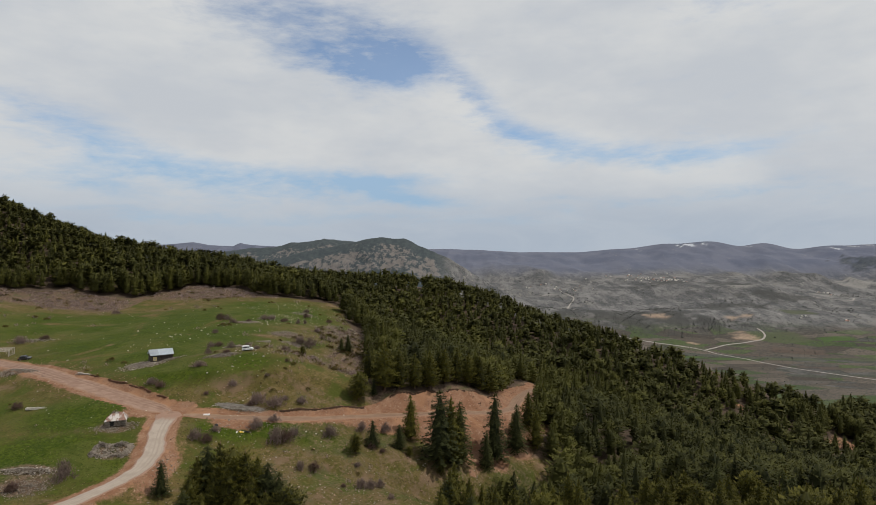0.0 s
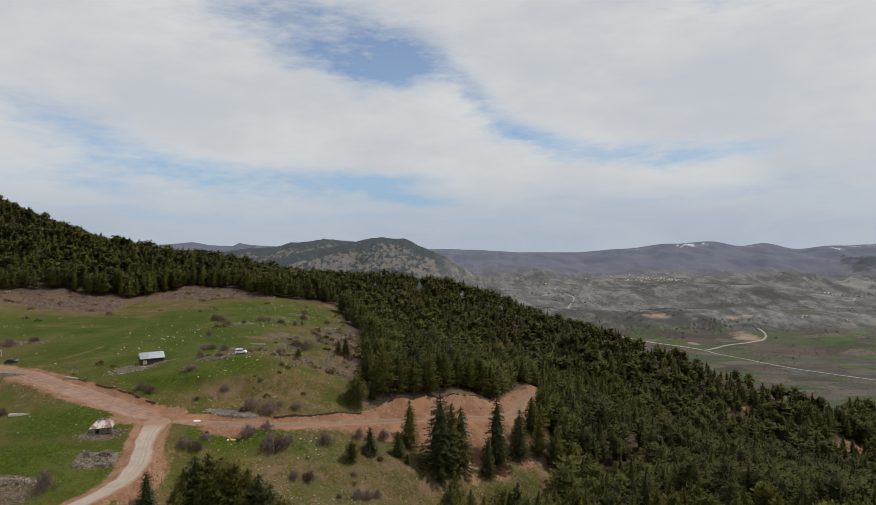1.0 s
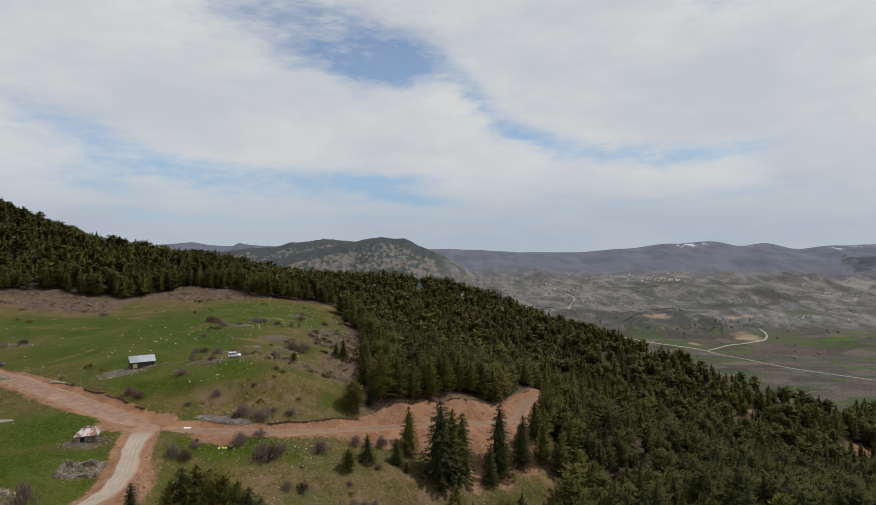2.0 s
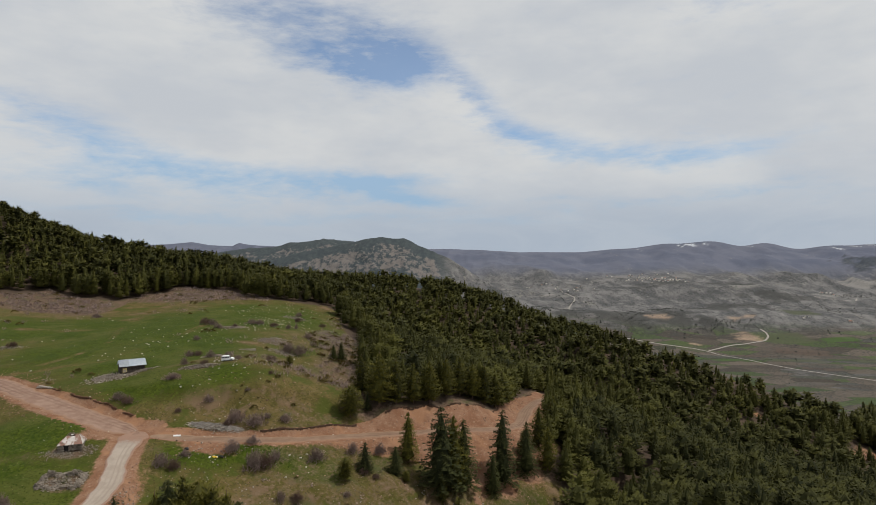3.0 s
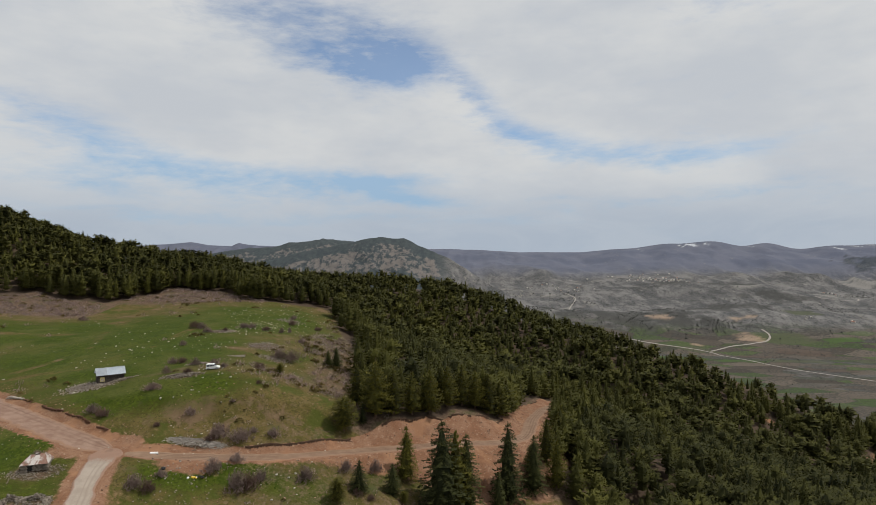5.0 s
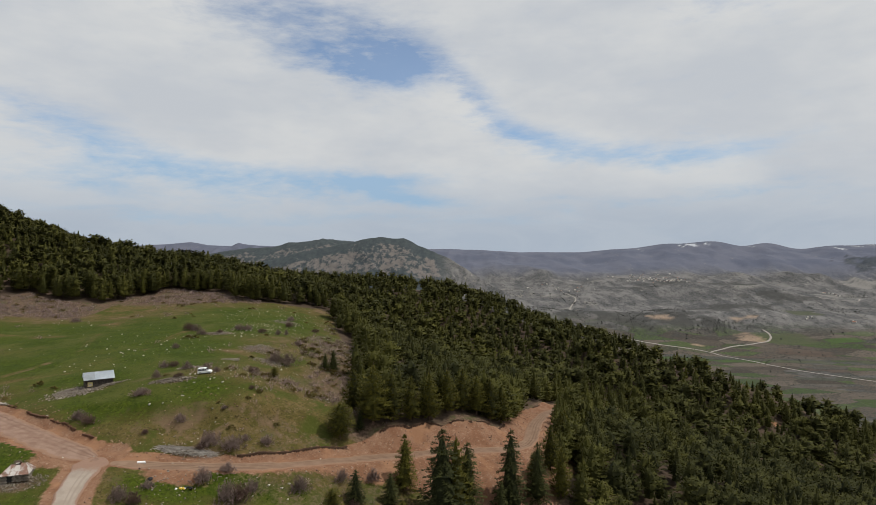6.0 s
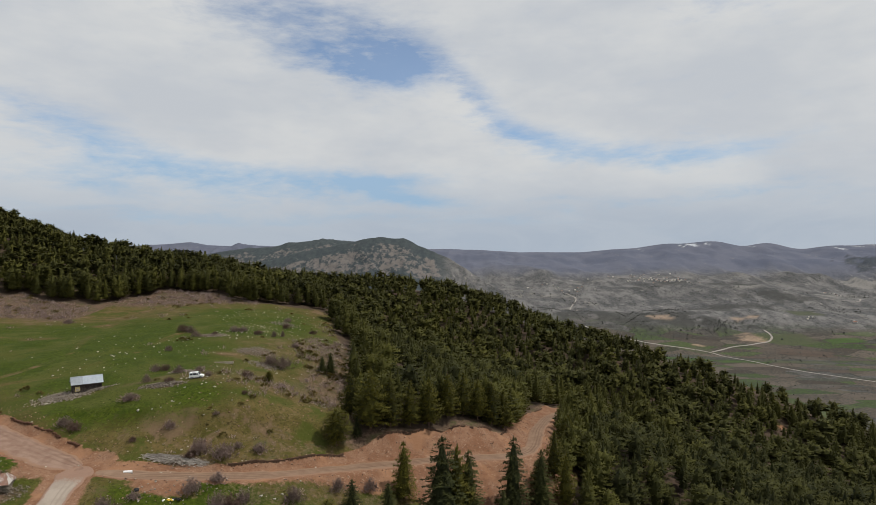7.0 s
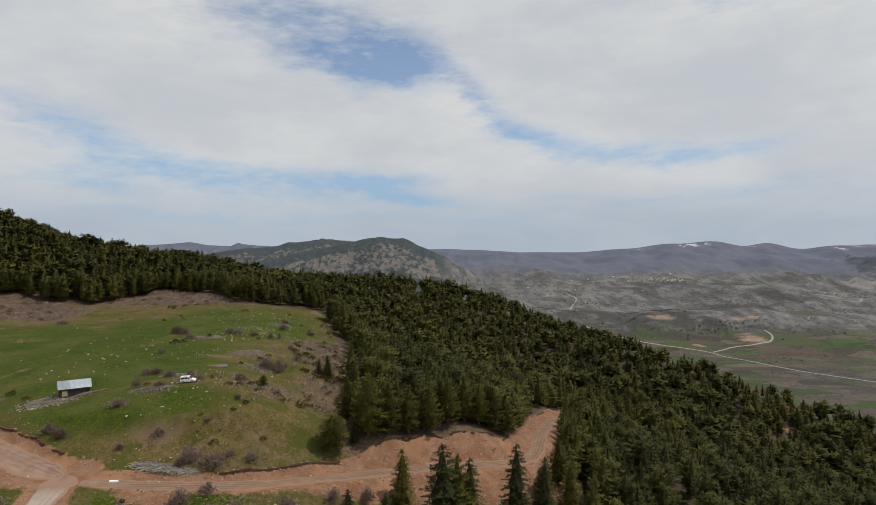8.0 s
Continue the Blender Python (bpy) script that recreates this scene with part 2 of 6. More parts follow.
    return m


def road_material(name, a, b_, c_, rim=(0.20, 0.122, 0.082)):
    m, g, b = material(name, 0.95, 0.1)
    at = g.node("ShaderNodeTexCoord").outputs["Object"]
    lane = g.node("ShaderNodeAttribute", attribute_name="lane").outputs["Fac"]
    mid, fine = g.noise(at, 0.35, 5.0, 0.6), g.noise(at, 3.0, 4.0, 0.6)
    base = g.mix(g.span(mid, 0.35, 0.65), col(*a), col(*b_))
    base = g.mix(g.math("MULTIPLY", lane, g.span(mid, 0.15, 0.5)), base, col(*c_))
    base = g.mix(g.span(fine, 0.55, 0.8, 0.0, 0.5), base, col(*[v * 0.7 for v in a]))
    # earth washed in from the verges
    verge = g.node("ShaderNodeAttribute", attribute_name="verge").outputs["Fac"]
    rag = g.math("ADD", g.math("MULTIPLY", g.math("SUBTRACT", mid, 0.5), 1.3), g.math("MULTIPLY", g.math("SUBTRACT", fine, 0.5), 0.8))
    base = g.mix(g.span(g.math("ADD", verge, rag), 0.3, 0.75), base, g.mix(fine, col(*rim), col(*[v * 1.35 for v in rim])))
    wire(g, b, base, fine, 0.4, 0.06)
    return m


M_GROUND = ground_material()
M_RED_ROAD = road_material("red_dirt_track", (0.195, 0.122, 0.090), (0.258, 0.174, 0.132), (0.115, 0.071, 0.050))
M_TAN_ROAD = road_material("tan_dirt_track", (0.19, 0.122, 0.083), (0.235, 0.158, 0.11), (0.11, 0.069, 0.046))
M_WHITE_ROAD = road_material("pale_gravel", (0.275, 0.228, 0.187), (0.325, 0.275, 0.228), (0.25, 0.203, 0.163), (0.202, 0.128, 0.094))
# needle tones: inner crown shade is painted dark, tips lighter for growth and sun
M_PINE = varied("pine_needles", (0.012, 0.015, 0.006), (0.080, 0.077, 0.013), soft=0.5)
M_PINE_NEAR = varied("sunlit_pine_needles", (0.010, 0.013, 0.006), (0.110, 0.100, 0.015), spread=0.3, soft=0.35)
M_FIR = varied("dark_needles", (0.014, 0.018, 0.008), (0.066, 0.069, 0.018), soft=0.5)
M_BARK = simple("pine_bark", (0.09, 0.055, 0.038), (0.17, 0.11, 0.08), 3.0)

# ---- the lie of the land ----
TREND = [-29.3, -16.1, 8.5, -1.3, -0.7, -1.6]
HILLS = np.array([  # swell of the land, west to east by 105 m, near to far by 90 m
    [-5.2, -7.4, 6.2, -6.7, 7.8, 28.8, -14.8, 10.2, 4.7],
    [-15.8, -20.3, -21.6, -0.3, -23.5, 22.6, -11.3, 7, 3.4],
    [-2.3, 3, -12.5, 6.6, 16.6, -21.4, 16.8, -9, -0],
    [-6.7, 9.4, -5.2, -0.4, 1.2, 5.3, -15.5, -11.6, -4.7],
    [-47.1, -10, -20.1, 16.4, -11.3, -12.4, -2.9, 5.5, -15.4],
    [46, 6.7, 5.4, -0.1, 2.1, 20.9, 32, -0.6, -1.4],
    [1.9, -10.5, 16.9, 0.9, 31.5, -4.4, -24.2, -12.9, -1.4],
    [6, 0.2, -16.3, -3.7, 3.2, -0.5, -1.5, 5.6, -3.8]])
SPURS = np.array([  # finer spurs and hollows round the roads, 26 m by 25 m
    [1.2, -8.6, 13.5, -13.3, 3.9],
    [-4.5, 12.2, -34.3, 4.7, -2.3],
    [10.3, -4.8, 17.9, 1.5, -17.5],
    [-1.8, -9.1, -3.1, 2.5, 0.2]])


def smooth(a, b, v):
    t = np.clip((v - a) / (b - a), 0.0, 1.0)
    return t * t * (3 - 2 * t)


def swells(table, x, y, x0, dx, y0, dy, width):
    z = np.zeros_like(x)
    for r, row in enumerate(table):
        fy = np.exp(-((y - y0 - r * dy) ** 2) / (2 * width * width))
        for c, amp in enumerate(row):
            if amp:
                z += amp * fy * np.exp(-((x - x0 - c * dx) ** 2) / (2 * width * width))
    return z


def hash_noise(x, y, seed):
    """Smooth value noise on a unit lattice, -1 to 1."""
    xi, yi = np.floor(x).astype(np.int64), np.floor(y).astype(np.int64)
    fx, fy = x - xi, y - yi
    fx, fy = fx * fx * (3 - 2 * fx), fy * fy * (3 - 2 * fy)

    def corner(a, b):
        h = (a * 374761393 + b * 668265263 + seed * 974711) & 0x7FFFFFFF
        h = ((h ^ (h >> 13)) * 1274126177) & 0x7FFFFFFF
        return ((h ^ (h >> 16)) & 0xFFFF) / 32767.5 - 1

    top = corner(xi, yi) * (1 - fx) + corner(xi + 1, yi) * fx
    low = corner(xi, yi + 1) * (1 - fx) + corner(xi + 1, yi + 1) * fx
    return top * (1 - fy) + low * fy


def fractal(x, y, size, octaves=4, seed=1, gain=0.5):
    total, amp = np.zeros_like(x), 1.0
    for o in range(octaves):
        total += amp * hash_noise(x / size * 2**o + 13.7 * o, y / size * 2**o - 7.3 * o, seed + o)
        amp *= gain
    return total


def crest(x):
    """How far off the wooded ridge has its crest."""
    return 530 - 118 * smooth(30, 200, x) - 25 * smooth(200, 300, x) + 62 * smooth(262, 325, x) + 110 * smooth(-280, -440, x)


def near_land(x, y):
    cx, cy = np.clip(x, -520, 480), np.clip(y, -80, 760)
    u, v = cx / 100, cy / 100
    z = TREND[0] + TREND[1] * u + TREND[2] * v + TREND[3] * u * v + TREND[4] * u * u + TREND[5] * v * v
    z = z + swells(HILLS, cx, cy, -420, 105, 30, 90, 75.0) + swells(SPURS, cx, cy, -55, 26.25, 165, 25, 22.0)
    # a wooded knoll beyond the bare patch of earth, shaped to fit the outline in the camera's view
    z = z + 16 * np.exp(-(((x - 335) / 50) ** 2) - ((y - 440) / 40) ** 2)
    # shoulders of the slope above the road cut
    for px, py, sx, sy, h in ((-10, 212, 13, 7, 3.6), (20, 230, 7, 8, 0.8), (46, 309, 16, 14, 4.2), (66, 334, 16, 14, 4.5)):
        z = z + h * np.exp(-(((x - px) / sx) ** 2) - ((y - py) / sy) ** 2)
    return z


# peaks of the far country: x, y, half width, half depth, height
PEAKS = ((260, 2480, 420, 330, 45), (640, 2480, 330, 150, 42), (1080, 2560, 300, 140, 38), (1500, 3500, 900, 260, 40))
# crest lines of the table mountain and of the ridges behind it, fitted to the skyline in the camera's view: bearing as
# x over y, height in metres
TABLE = ((-0.6, -0.34, -0.3, -0.268, -0.24, -0.211, -0.174, -0.136, -0.122, -0.11, -0.079, -0.057, -0.046, -0.032, -0.013, 0.015, 0.043, 0.072, 0.11, 0.16, 0.24), (-450, -20, 2, 18, 38, 50, 66, 85, 95, 101, 98.5, 99.5, 88, 68, 50, 22, -17, -65, -110, -190, -500))
BACK = ((-0.7, -0.42, -0.33, -0.287, -0.263, -0.249, -0.211, -0.193, -0.174, -0.16, -0.126, -0.08, -0.02, 0.05, 0.12), (-400, 20, 60, 69, 74, 87, 98, 109, 106, 97, 95, 85, 58, -60, -500))
RIM = ((-0.9, -0.6, -0.5, -0.457, -0.414, -0.385, -0.346, -0.338, -0.333, -0.327, -0.319, -0.3, -0.26, -0.2), (80, 85, 92, 100, 117, 97, 92, 112, 118, 110, 104, 92, 80, 70))
# swells of the skyline, fitted to the camera's view: bearing as x over y, half width, height in metres
SKYLINE = ((0.08, 0.05, 7), (0.38, 0.05, 54), (0.46, 0.05, 75), (0.55, 0.04, 65), (0.65, 0.04, 30), (0.74, 0.07, 52), (0.0, 0.06, 30), (0.2, 0.08, -4), (0.3, 0.05, 25), (1.2, 0.4, 60))


def ridge(x, y, table, depth, front, back, seed):
    """A mountain below its crest line: spurs and gullies run down from it on both sides."""
    top = np.interp(x / np.maximum(y, 500), *table)
    top = top + 2.2 * fractal(x, x * 0, 45.0, 3, seed)
    d = y - depth - 45 * fractal(x, x * 0, 160.0, 2, seed + 3)
    fall = np.where(d < 0, -d * front, d * back)
    spurs = 26 * np.abs(fractal(x + 0.35 * d, d * 0.35, 95.0, 4, seed + 7)) + 9 * fractal(x, y, 40.0, 3, seed + 11)
    return top - fall - spurs * smooth(10, 150, fall), fall


def far_land(x, y):
    z = -312 + 305 * np.clip((y - 2080) / 2500, 0, 2) ** 0.9
    for px, py, sx, sy, h in PEAKS:
        z = z + h * np.exp(-(((x - px) / sx) ** 2) - ((y - py) / sy) ** 2)
    z = z + fractal(x, y, 520.0, 5, 11) * 20 * smooth(1700, 2600, y)
    # low folds in front of the far range
    z = z + 30 * smooth(2500, 3100, y) * np.maximum(fractal(x * 0.55, y, 330.0, 4, 37), -0.2)
    b = x / np.maximum(y, 500)
    rim = np.interp(b, *RIM) + (40 - np.interp(b, *RIM)) * smooth(-0.24, -0.12, b)
    for c, w, h in SKYLINE:
        rim = rim + h * np.exp(-(((b - c) / w) ** 2))
    rim = rim + 5 * fractal(x, y * 0, 300.0, 3, 31)
    k = smooth(3500, 4550, y)
    z = z * (1 - k) + rim * k
    # gullies down the flank of the far range
    z = z - 32 * np.abs(fractal(x, y * 0.35, 240.0, 4, 59)) * smooth(3000, 3500, y) * smooth(4560, 4300, y)
    for table, depth, front, back, seed in ((BACK, 2930, 0.30, 0.4, 29), (TABLE, 2350, 0.42, 0.4, 23)):
        z = np.maximum(z, ridge(x, y, table, depth, front, back, seed)[0])
    r = np.hypot(x, y)
    return np.where(y < 0, -312 + 330 * smooth(1500, 4500, r), z)


def wild(x, y):
    """The hill and the far country, before any road was cut."""
    behind = y - (crest(x) + 30)
    s = smooth(0, 800, behind)
    side = np.maximum(smooth(420, 1100, x), smooth(-700, -1600, x))
    s = np.maximum(s, side)
    s = np.maximum(s, smooth(-150, -900, y))
    bumps = 0.30 * fractal(x, y, 14.0, 3, 5) + 0.6 * fractal(x, y, 45.0, 2, 8)
    return (near_land(x, y) + bumps) * (1 - s) + far_land(x, y) * s, s


class Road:
    """A track along plan points (x, y, z), cut into the slope above and banked below."""

    def __init__(self, points, width, cut, fill, seed, bank, skirt):
        p = np.array(points, float)
        d = np.r_[0, np.cumsum(np.hypot(*np.diff(p[:, :2], axis=0).T))]
        s = np.arange(0, d[-1], 0.7)
        q = np.stack([np.interp(s, d, p[:, i]) for i in range(3)], 1)
        kern = np.hanning(25)
        kern /= kern.sum()
        pad = np.concatenate([np.repeat(q[:1], 12, 0), q, np.repeat(q[-1:], 12, 0)])
        self.p = np.stack([np.convolve(pad[:, i], kern, "valid") for i in range(3)], 1)
        self.s, self.width, self.cut, self.fill, self.seed = s, width, cut, fill, seed
        # how far the bare bank reaches above and below the track: stations and metres
        self.bank, self.skirt = bank, skirt
        t = np.gradient(self.p[:, :2], axis=0)
        t /= np.linalg.norm(t, axis=1, keepdims=True)
        self.side = np.stack([t[:, 1], -t[:, 0]], 1)
        self.verge = 1.9

    def wobble(self, x, y):
        return 1 + 0.18 * fractal(x, y, 9.0, 2, 63)

    def half(self, s):
        return self.width / 2 * (1 + 0.10 * fractal(s, s * 0 + self.seed, 9.0, 3, self.seed))

    def nearest(self, x, y):
        """Distance, height and station of the nearest point of the track, for arrays of places."""
        dist, which = np.full(len(x), 1e9), np.zeros(len(x), int)
        for i in range(0, len(self.p), 60):
            part = self.p[i:i + 60]
            d2 = (x[:, None] - part[:, 0]) ** 2 + (y[:, None] - part[:, 1]) ** 2
            j = d2.argmin(1)
            m = d2[np.arange(len(x)), j]
            better = m < dist
            dist[better], which[better] = m[better], j[better] + i
        return np.sqrt(dist), self.p[which, 2], self.s[which]

    def box(self, x, y, margin):
        lo, hi = self.p[:, :2].min(0) - margin, self.p[:, :2].max(0) + margin
        return (x > lo[0]) & (x < hi[0]) & (y > lo[1]) & (y < hi[1])


ROAD_WHITE = Road([(-150, 55, -18), (-118, 92, -17.6), (-98, 114, -17.3), (-81.2, 133.5, -16), (-75.6, 143, -14.7), (-73.6, 149, -13.6), (-74.6, 155.5, -12.3), (-77.2, 162, -11), (-79.3, 169, -9.7), (-80.2, 175, -8.75), (-80.6, 183.0, -8.0)], 5.4, ((0, 300), (0.9, 0.9)), 0.6, 3, ((0, 300), (1.2, 1.2)), ((0, 300), (2.2, 2.2)))
ROAD_LEFT = Road([(-79, 179.8, -8.6), (-83, 180.1, -8.25), (-92, 183.5, -6.9), (-103, 188.5, -5.3), (-123, 200, -3.6), (-148, 217.5, -2.9), (-167, 227, -2.7), (-200, 238, -0.6), (-300, 262, 5)], 8.5, ((0, 300), (1.1, 1.1)), 0.45, 5, ((0, 12, 30, 60, 80, 300), (1.0, 1.5, 1.6, 1.3, 0.5, 0.4)), ((0, 300), (2.2, 2.2)))
ROAD_RIGHT = Road([(-80, 178.9, -8.6), (-76, 178.6, -8.9), (-69, 178.5, -9.5), (-53, 180.3, -10.5), (-40, 184, -11.6), (-25, 193, -13.4), (-14, 200.5, -15.0), (-6, 206, -16.2), (2, 210.8, -17.1), (10, 214.2, -17.9), (18, 216.6, -18.6), (25, 221.5, -19.4), (28.5, 229, -20.3), (31.5, 241, -21.5), (35.5, 260, -23.7),
                   (43, 284, -26.6), (51, 299, -28.6), (64, 322, -33), (82, 346, -39), (110, 362, -45)], 5.0, ((0, 70, 85, 100, 111, 122, 140, 200), (1.15, 1.15, 1.0, 0.84, 0.66, 0.72, 0.8, 0.9)), 0.75, 7, ((0, 30, 45, 58, 72, 85, 100, 111, 122, 135, 160, 200, 300), (0.9, 1.1, 1.7, 2.6, 4.6, 5.4, 7.0, 9.2, 6.5, 6.5, 7.0, 5.0, 2.0)), ((0, 48, 62, 80, 100, 130, 300), (1.5, 2.0, 5.5, 11.0, 16.0, 12.0, 8.0)))
ROADS = (ROAD_WHITE, ROAD_LEFT, ROAD_RIGHT)
ROAD_WHITE.verge, ROAD_LEFT.verge = 3.0, 2.2


def survey(x, y):
    """Ground height, soil disturbed by the roads (0 to 1) and share of far country at places x, y."""
    shape = x.shape
    x, y = x.ravel().astype(float), y.ravel().astype(float)
    z, s = wild(x, y)
    raw, earth = z.copy(), np.zeros_like(z)
    for road in ROADS:
        idx = np.nonzero(road.box(x, y, 54))[0]
        if not len(idx):
            continue
        d, rz, st = road.nearest(x[idx], y[idx])
        w = road.half(st) + 0.5
        rough = 1 + 0.12 * fractal(x[idx], y[idx], 6.0, 3, 21)
        out = np.maximum(d - w, 0)
        wobble = road.wobble(x[idx], y[idx])
        up_to, down_to = np.interp(st, *road.bank) * wobble, np.interp(st, *road.skirt) * wobble
        rise = np.minimum(out, up_to) * np.interp(st, *road.cut) + np.maximum(out - up_to, 0) * 0.42 + 20 * smooth(7, 38, out)
        drop = np.minimum(np.maximum(out - 0.8, 0), down_to) * road.fill + np.maximum(out - 0.8 - down_to, 0) * 0.40 + 22 * smooth(16, 50, out)
        now = np.clip(z[idx], rz - 0.12 - drop * rough, rz - 0.12 + rise * rough)
        above = raw[idx] > rz
        shoulder = 1 - smooth(0.3, road.verge + 1.2 * fractal(x[idx], y[idx], 11.0, 2, 77), out)
        bare = np.where(above, smooth(0.35, 0.0, out - up_to), 0.76 * smooth(1.5, -2.5, out - down_to))
        earth[idx] = np.maximum(earth[idx], np.maximum(shoulder * 0.85, bare))
        # slumps and runnels in the cut face
        z[idx] = now + 0.30 * fractal(x[idx], y[idx], 3.2, 3, 33) * bare * above * smooth(0.6, 2.0, out)
    return z.reshape(shape), earth.reshape(shape), s.reshape(shape)


def height(x, y):
    return survey(np.atleast_1d(np.asarray(x, float)), np.atleast_1d(np.asarray(y, float)))[0]


def mesh(name, verts, faces, material_, smooth_=False):
    """One mesh from arrays; faces all triangles or all quads."""
    verts, faces = np.asarray(verts, np.float32), np.asarray(faces, np.int32)
    me = bpy.data.meshes.new(name)
    me.vertices.add(len(verts))
    me.vertices.foreach_set("co", verts.ravel())
    n = faces.shape[1]
    me.loops.add(faces.size)
    me.loops.foreach_set("vertex_index", faces.ravel())
    me.polygons.add(len(faces))
    me.polygons.foreach_set("loop_start", np.arange(0, faces.size, n, dtype=np.int32))
    if smooth_:
        me.polygons.foreach_set("use_smooth", np.ones(len(faces), bool))
    me.update(calc_edges=True)
    me.materials.append(material_)
    return me


def attribute(me, name, values):
    values = np.asarray(values, np.float32)
    if values.ndim == 1:
        me.attributes.new(name, "FLOAT", "POINT").data.foreach_set("value", values)
    else:
        rgba = np.ones((len(values), 4), np.float32)
        rgba[:, :values.shape[1]] = values
        me.attributes.new(name, "FLOAT_COLOR", "POINT").data.foreach_set("color", rgba.ravel())


def inside(poly, x, y):
    """Which places lie in the polygon."""
    p = np.array(poly, float)
    hit = np.zeros(x.shape, bool)
    for (x1, y1), (x2, y2) in zip(p, np.roll(p, -1, 0)):
        if y1 != y2:
            hit ^= ((y1 > y) != (y2 > y)) & (x < (x2 - x1) * (y - y1) / (y2 - y1) + x1)
    return hit


# the open land: pasture, roads and the slope below them, outlined to fit the camera's view; all else on the hill is
# wood
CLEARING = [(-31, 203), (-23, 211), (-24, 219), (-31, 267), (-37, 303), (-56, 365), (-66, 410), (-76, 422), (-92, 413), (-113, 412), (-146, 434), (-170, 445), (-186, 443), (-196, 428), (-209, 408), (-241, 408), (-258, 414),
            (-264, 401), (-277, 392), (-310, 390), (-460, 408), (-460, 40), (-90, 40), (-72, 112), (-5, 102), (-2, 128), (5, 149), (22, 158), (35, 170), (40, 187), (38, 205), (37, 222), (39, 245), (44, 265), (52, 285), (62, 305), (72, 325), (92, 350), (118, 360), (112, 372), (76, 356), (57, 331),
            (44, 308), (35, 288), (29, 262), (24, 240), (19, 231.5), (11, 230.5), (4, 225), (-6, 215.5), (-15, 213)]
TRACKS = (((-152, 222), (-143, 234), (-136, 246), (-134, 262), (-150, 300), (-165, 350)), ((-150, 224), (-120, 232), (-110, 262), (-112, 300), (-105, 340)))
LUSH = ((-120, 260, 60, 40), (-160, 310, 85, 48), (-105, 235, 40, 25), (-100, 150, 28, 16), (-105, 175, 22, 14), (-60, 171, 12, 6), (-100, 340, 45, 60), (-45, 176, 8, 4), (-85, 205, 25, 12), (-170, 175, 50, 25), (-74, 204, 20, 10), (-52, 173, 13, 3.5), (-34, 174, 12, 5), (-30, 161, 6, 3))


def pasture(x, y):
    g = np.zeros_like(x)
    for cx, cy, rx, ry in LUSH:
        g = np.maximum(g, 1.15 * np.exp(-(((x - cx) / rx) ** 2) - ((y - cy) / ry) ** 2))
    # worn cart tracks and dry patches in the grass
    for track in TRACKS:
        for (x1, y1), (x2, y2) in zip(track[:-1], track[1:]):
            t = np.clip(((x - x1) * (x2 - x1) + (y - y1) * (y2 - y1)) / ((x2 - x1) ** 2 + (y2 - y1) ** 2), 0, 1)
            d = np.hypot(x - x1 - t * (x2 - x1), y - y1 - t * (y2 - y1))
            g = g - 0.5 * np.exp(-(((d - 0.9) / 0.7) ** 2))
    for cx, cy, rx, ry in ((-171, 301, 12, 5), (-160, 334, 9, 7), (-195, 305, 9, 4), (-72, 262, 10, 4)):
        g = g - 0.9 * np.exp(-(((x - cx) / rx) ** 2) - ((y - cy) / ry) ** 2)
    return np.clip(g, 0, 1)


def belt(x, y):
    """The brushy strip between the pasture and the ridge wood."""
    return np.where(x < -200, smooth(348, 376, y - 0.05 * (x + 200)), smooth(396, 412, y) * (x < -110))


# what grows or lies bare on parts of the far country: x, y, half width, half depth, slant, kind
CROP, MEADOW, PLOUGH, BARE, SCREE, WOODS, SNOW, THICKET = ((0.048, 0.086, 0.022), (0.064, 0.072, 0.040), (0.082, 0.062, 0.050), (0.28, 0.205, 0.148), (0.20, 0.19, 0.176), (0.036, 0.046, 0.060), (0.55, 0.58, 0.63), (0.050, 0.050, 0.047))
VALLEY_FLOOR = ((1520, 2255, 70, 30, 0.1, CROP), (850, 1985, 140, 26, -0.25, CROP), (1010, 1960, 60, 22, -0.3, CROP), (1330, 2280, 95, 55, 0.2, MEADOW), (1160, 1960, 90, 30, -0.2, MEADOW), (1290, 2120, 95, 36, -0.25, PLOUGH),
                (1090, 2050, 60, 22, -0.2, PLOUGH), (1180, 1800, 75, 22, -0.3, PLOUGH), (1480, 1950, 110, 36, -0.2, MEADOW), (1420, 1780, 60, 24, -0.2, CROP), (1600, 2640, 70, 60, 0.0, MEADOW))
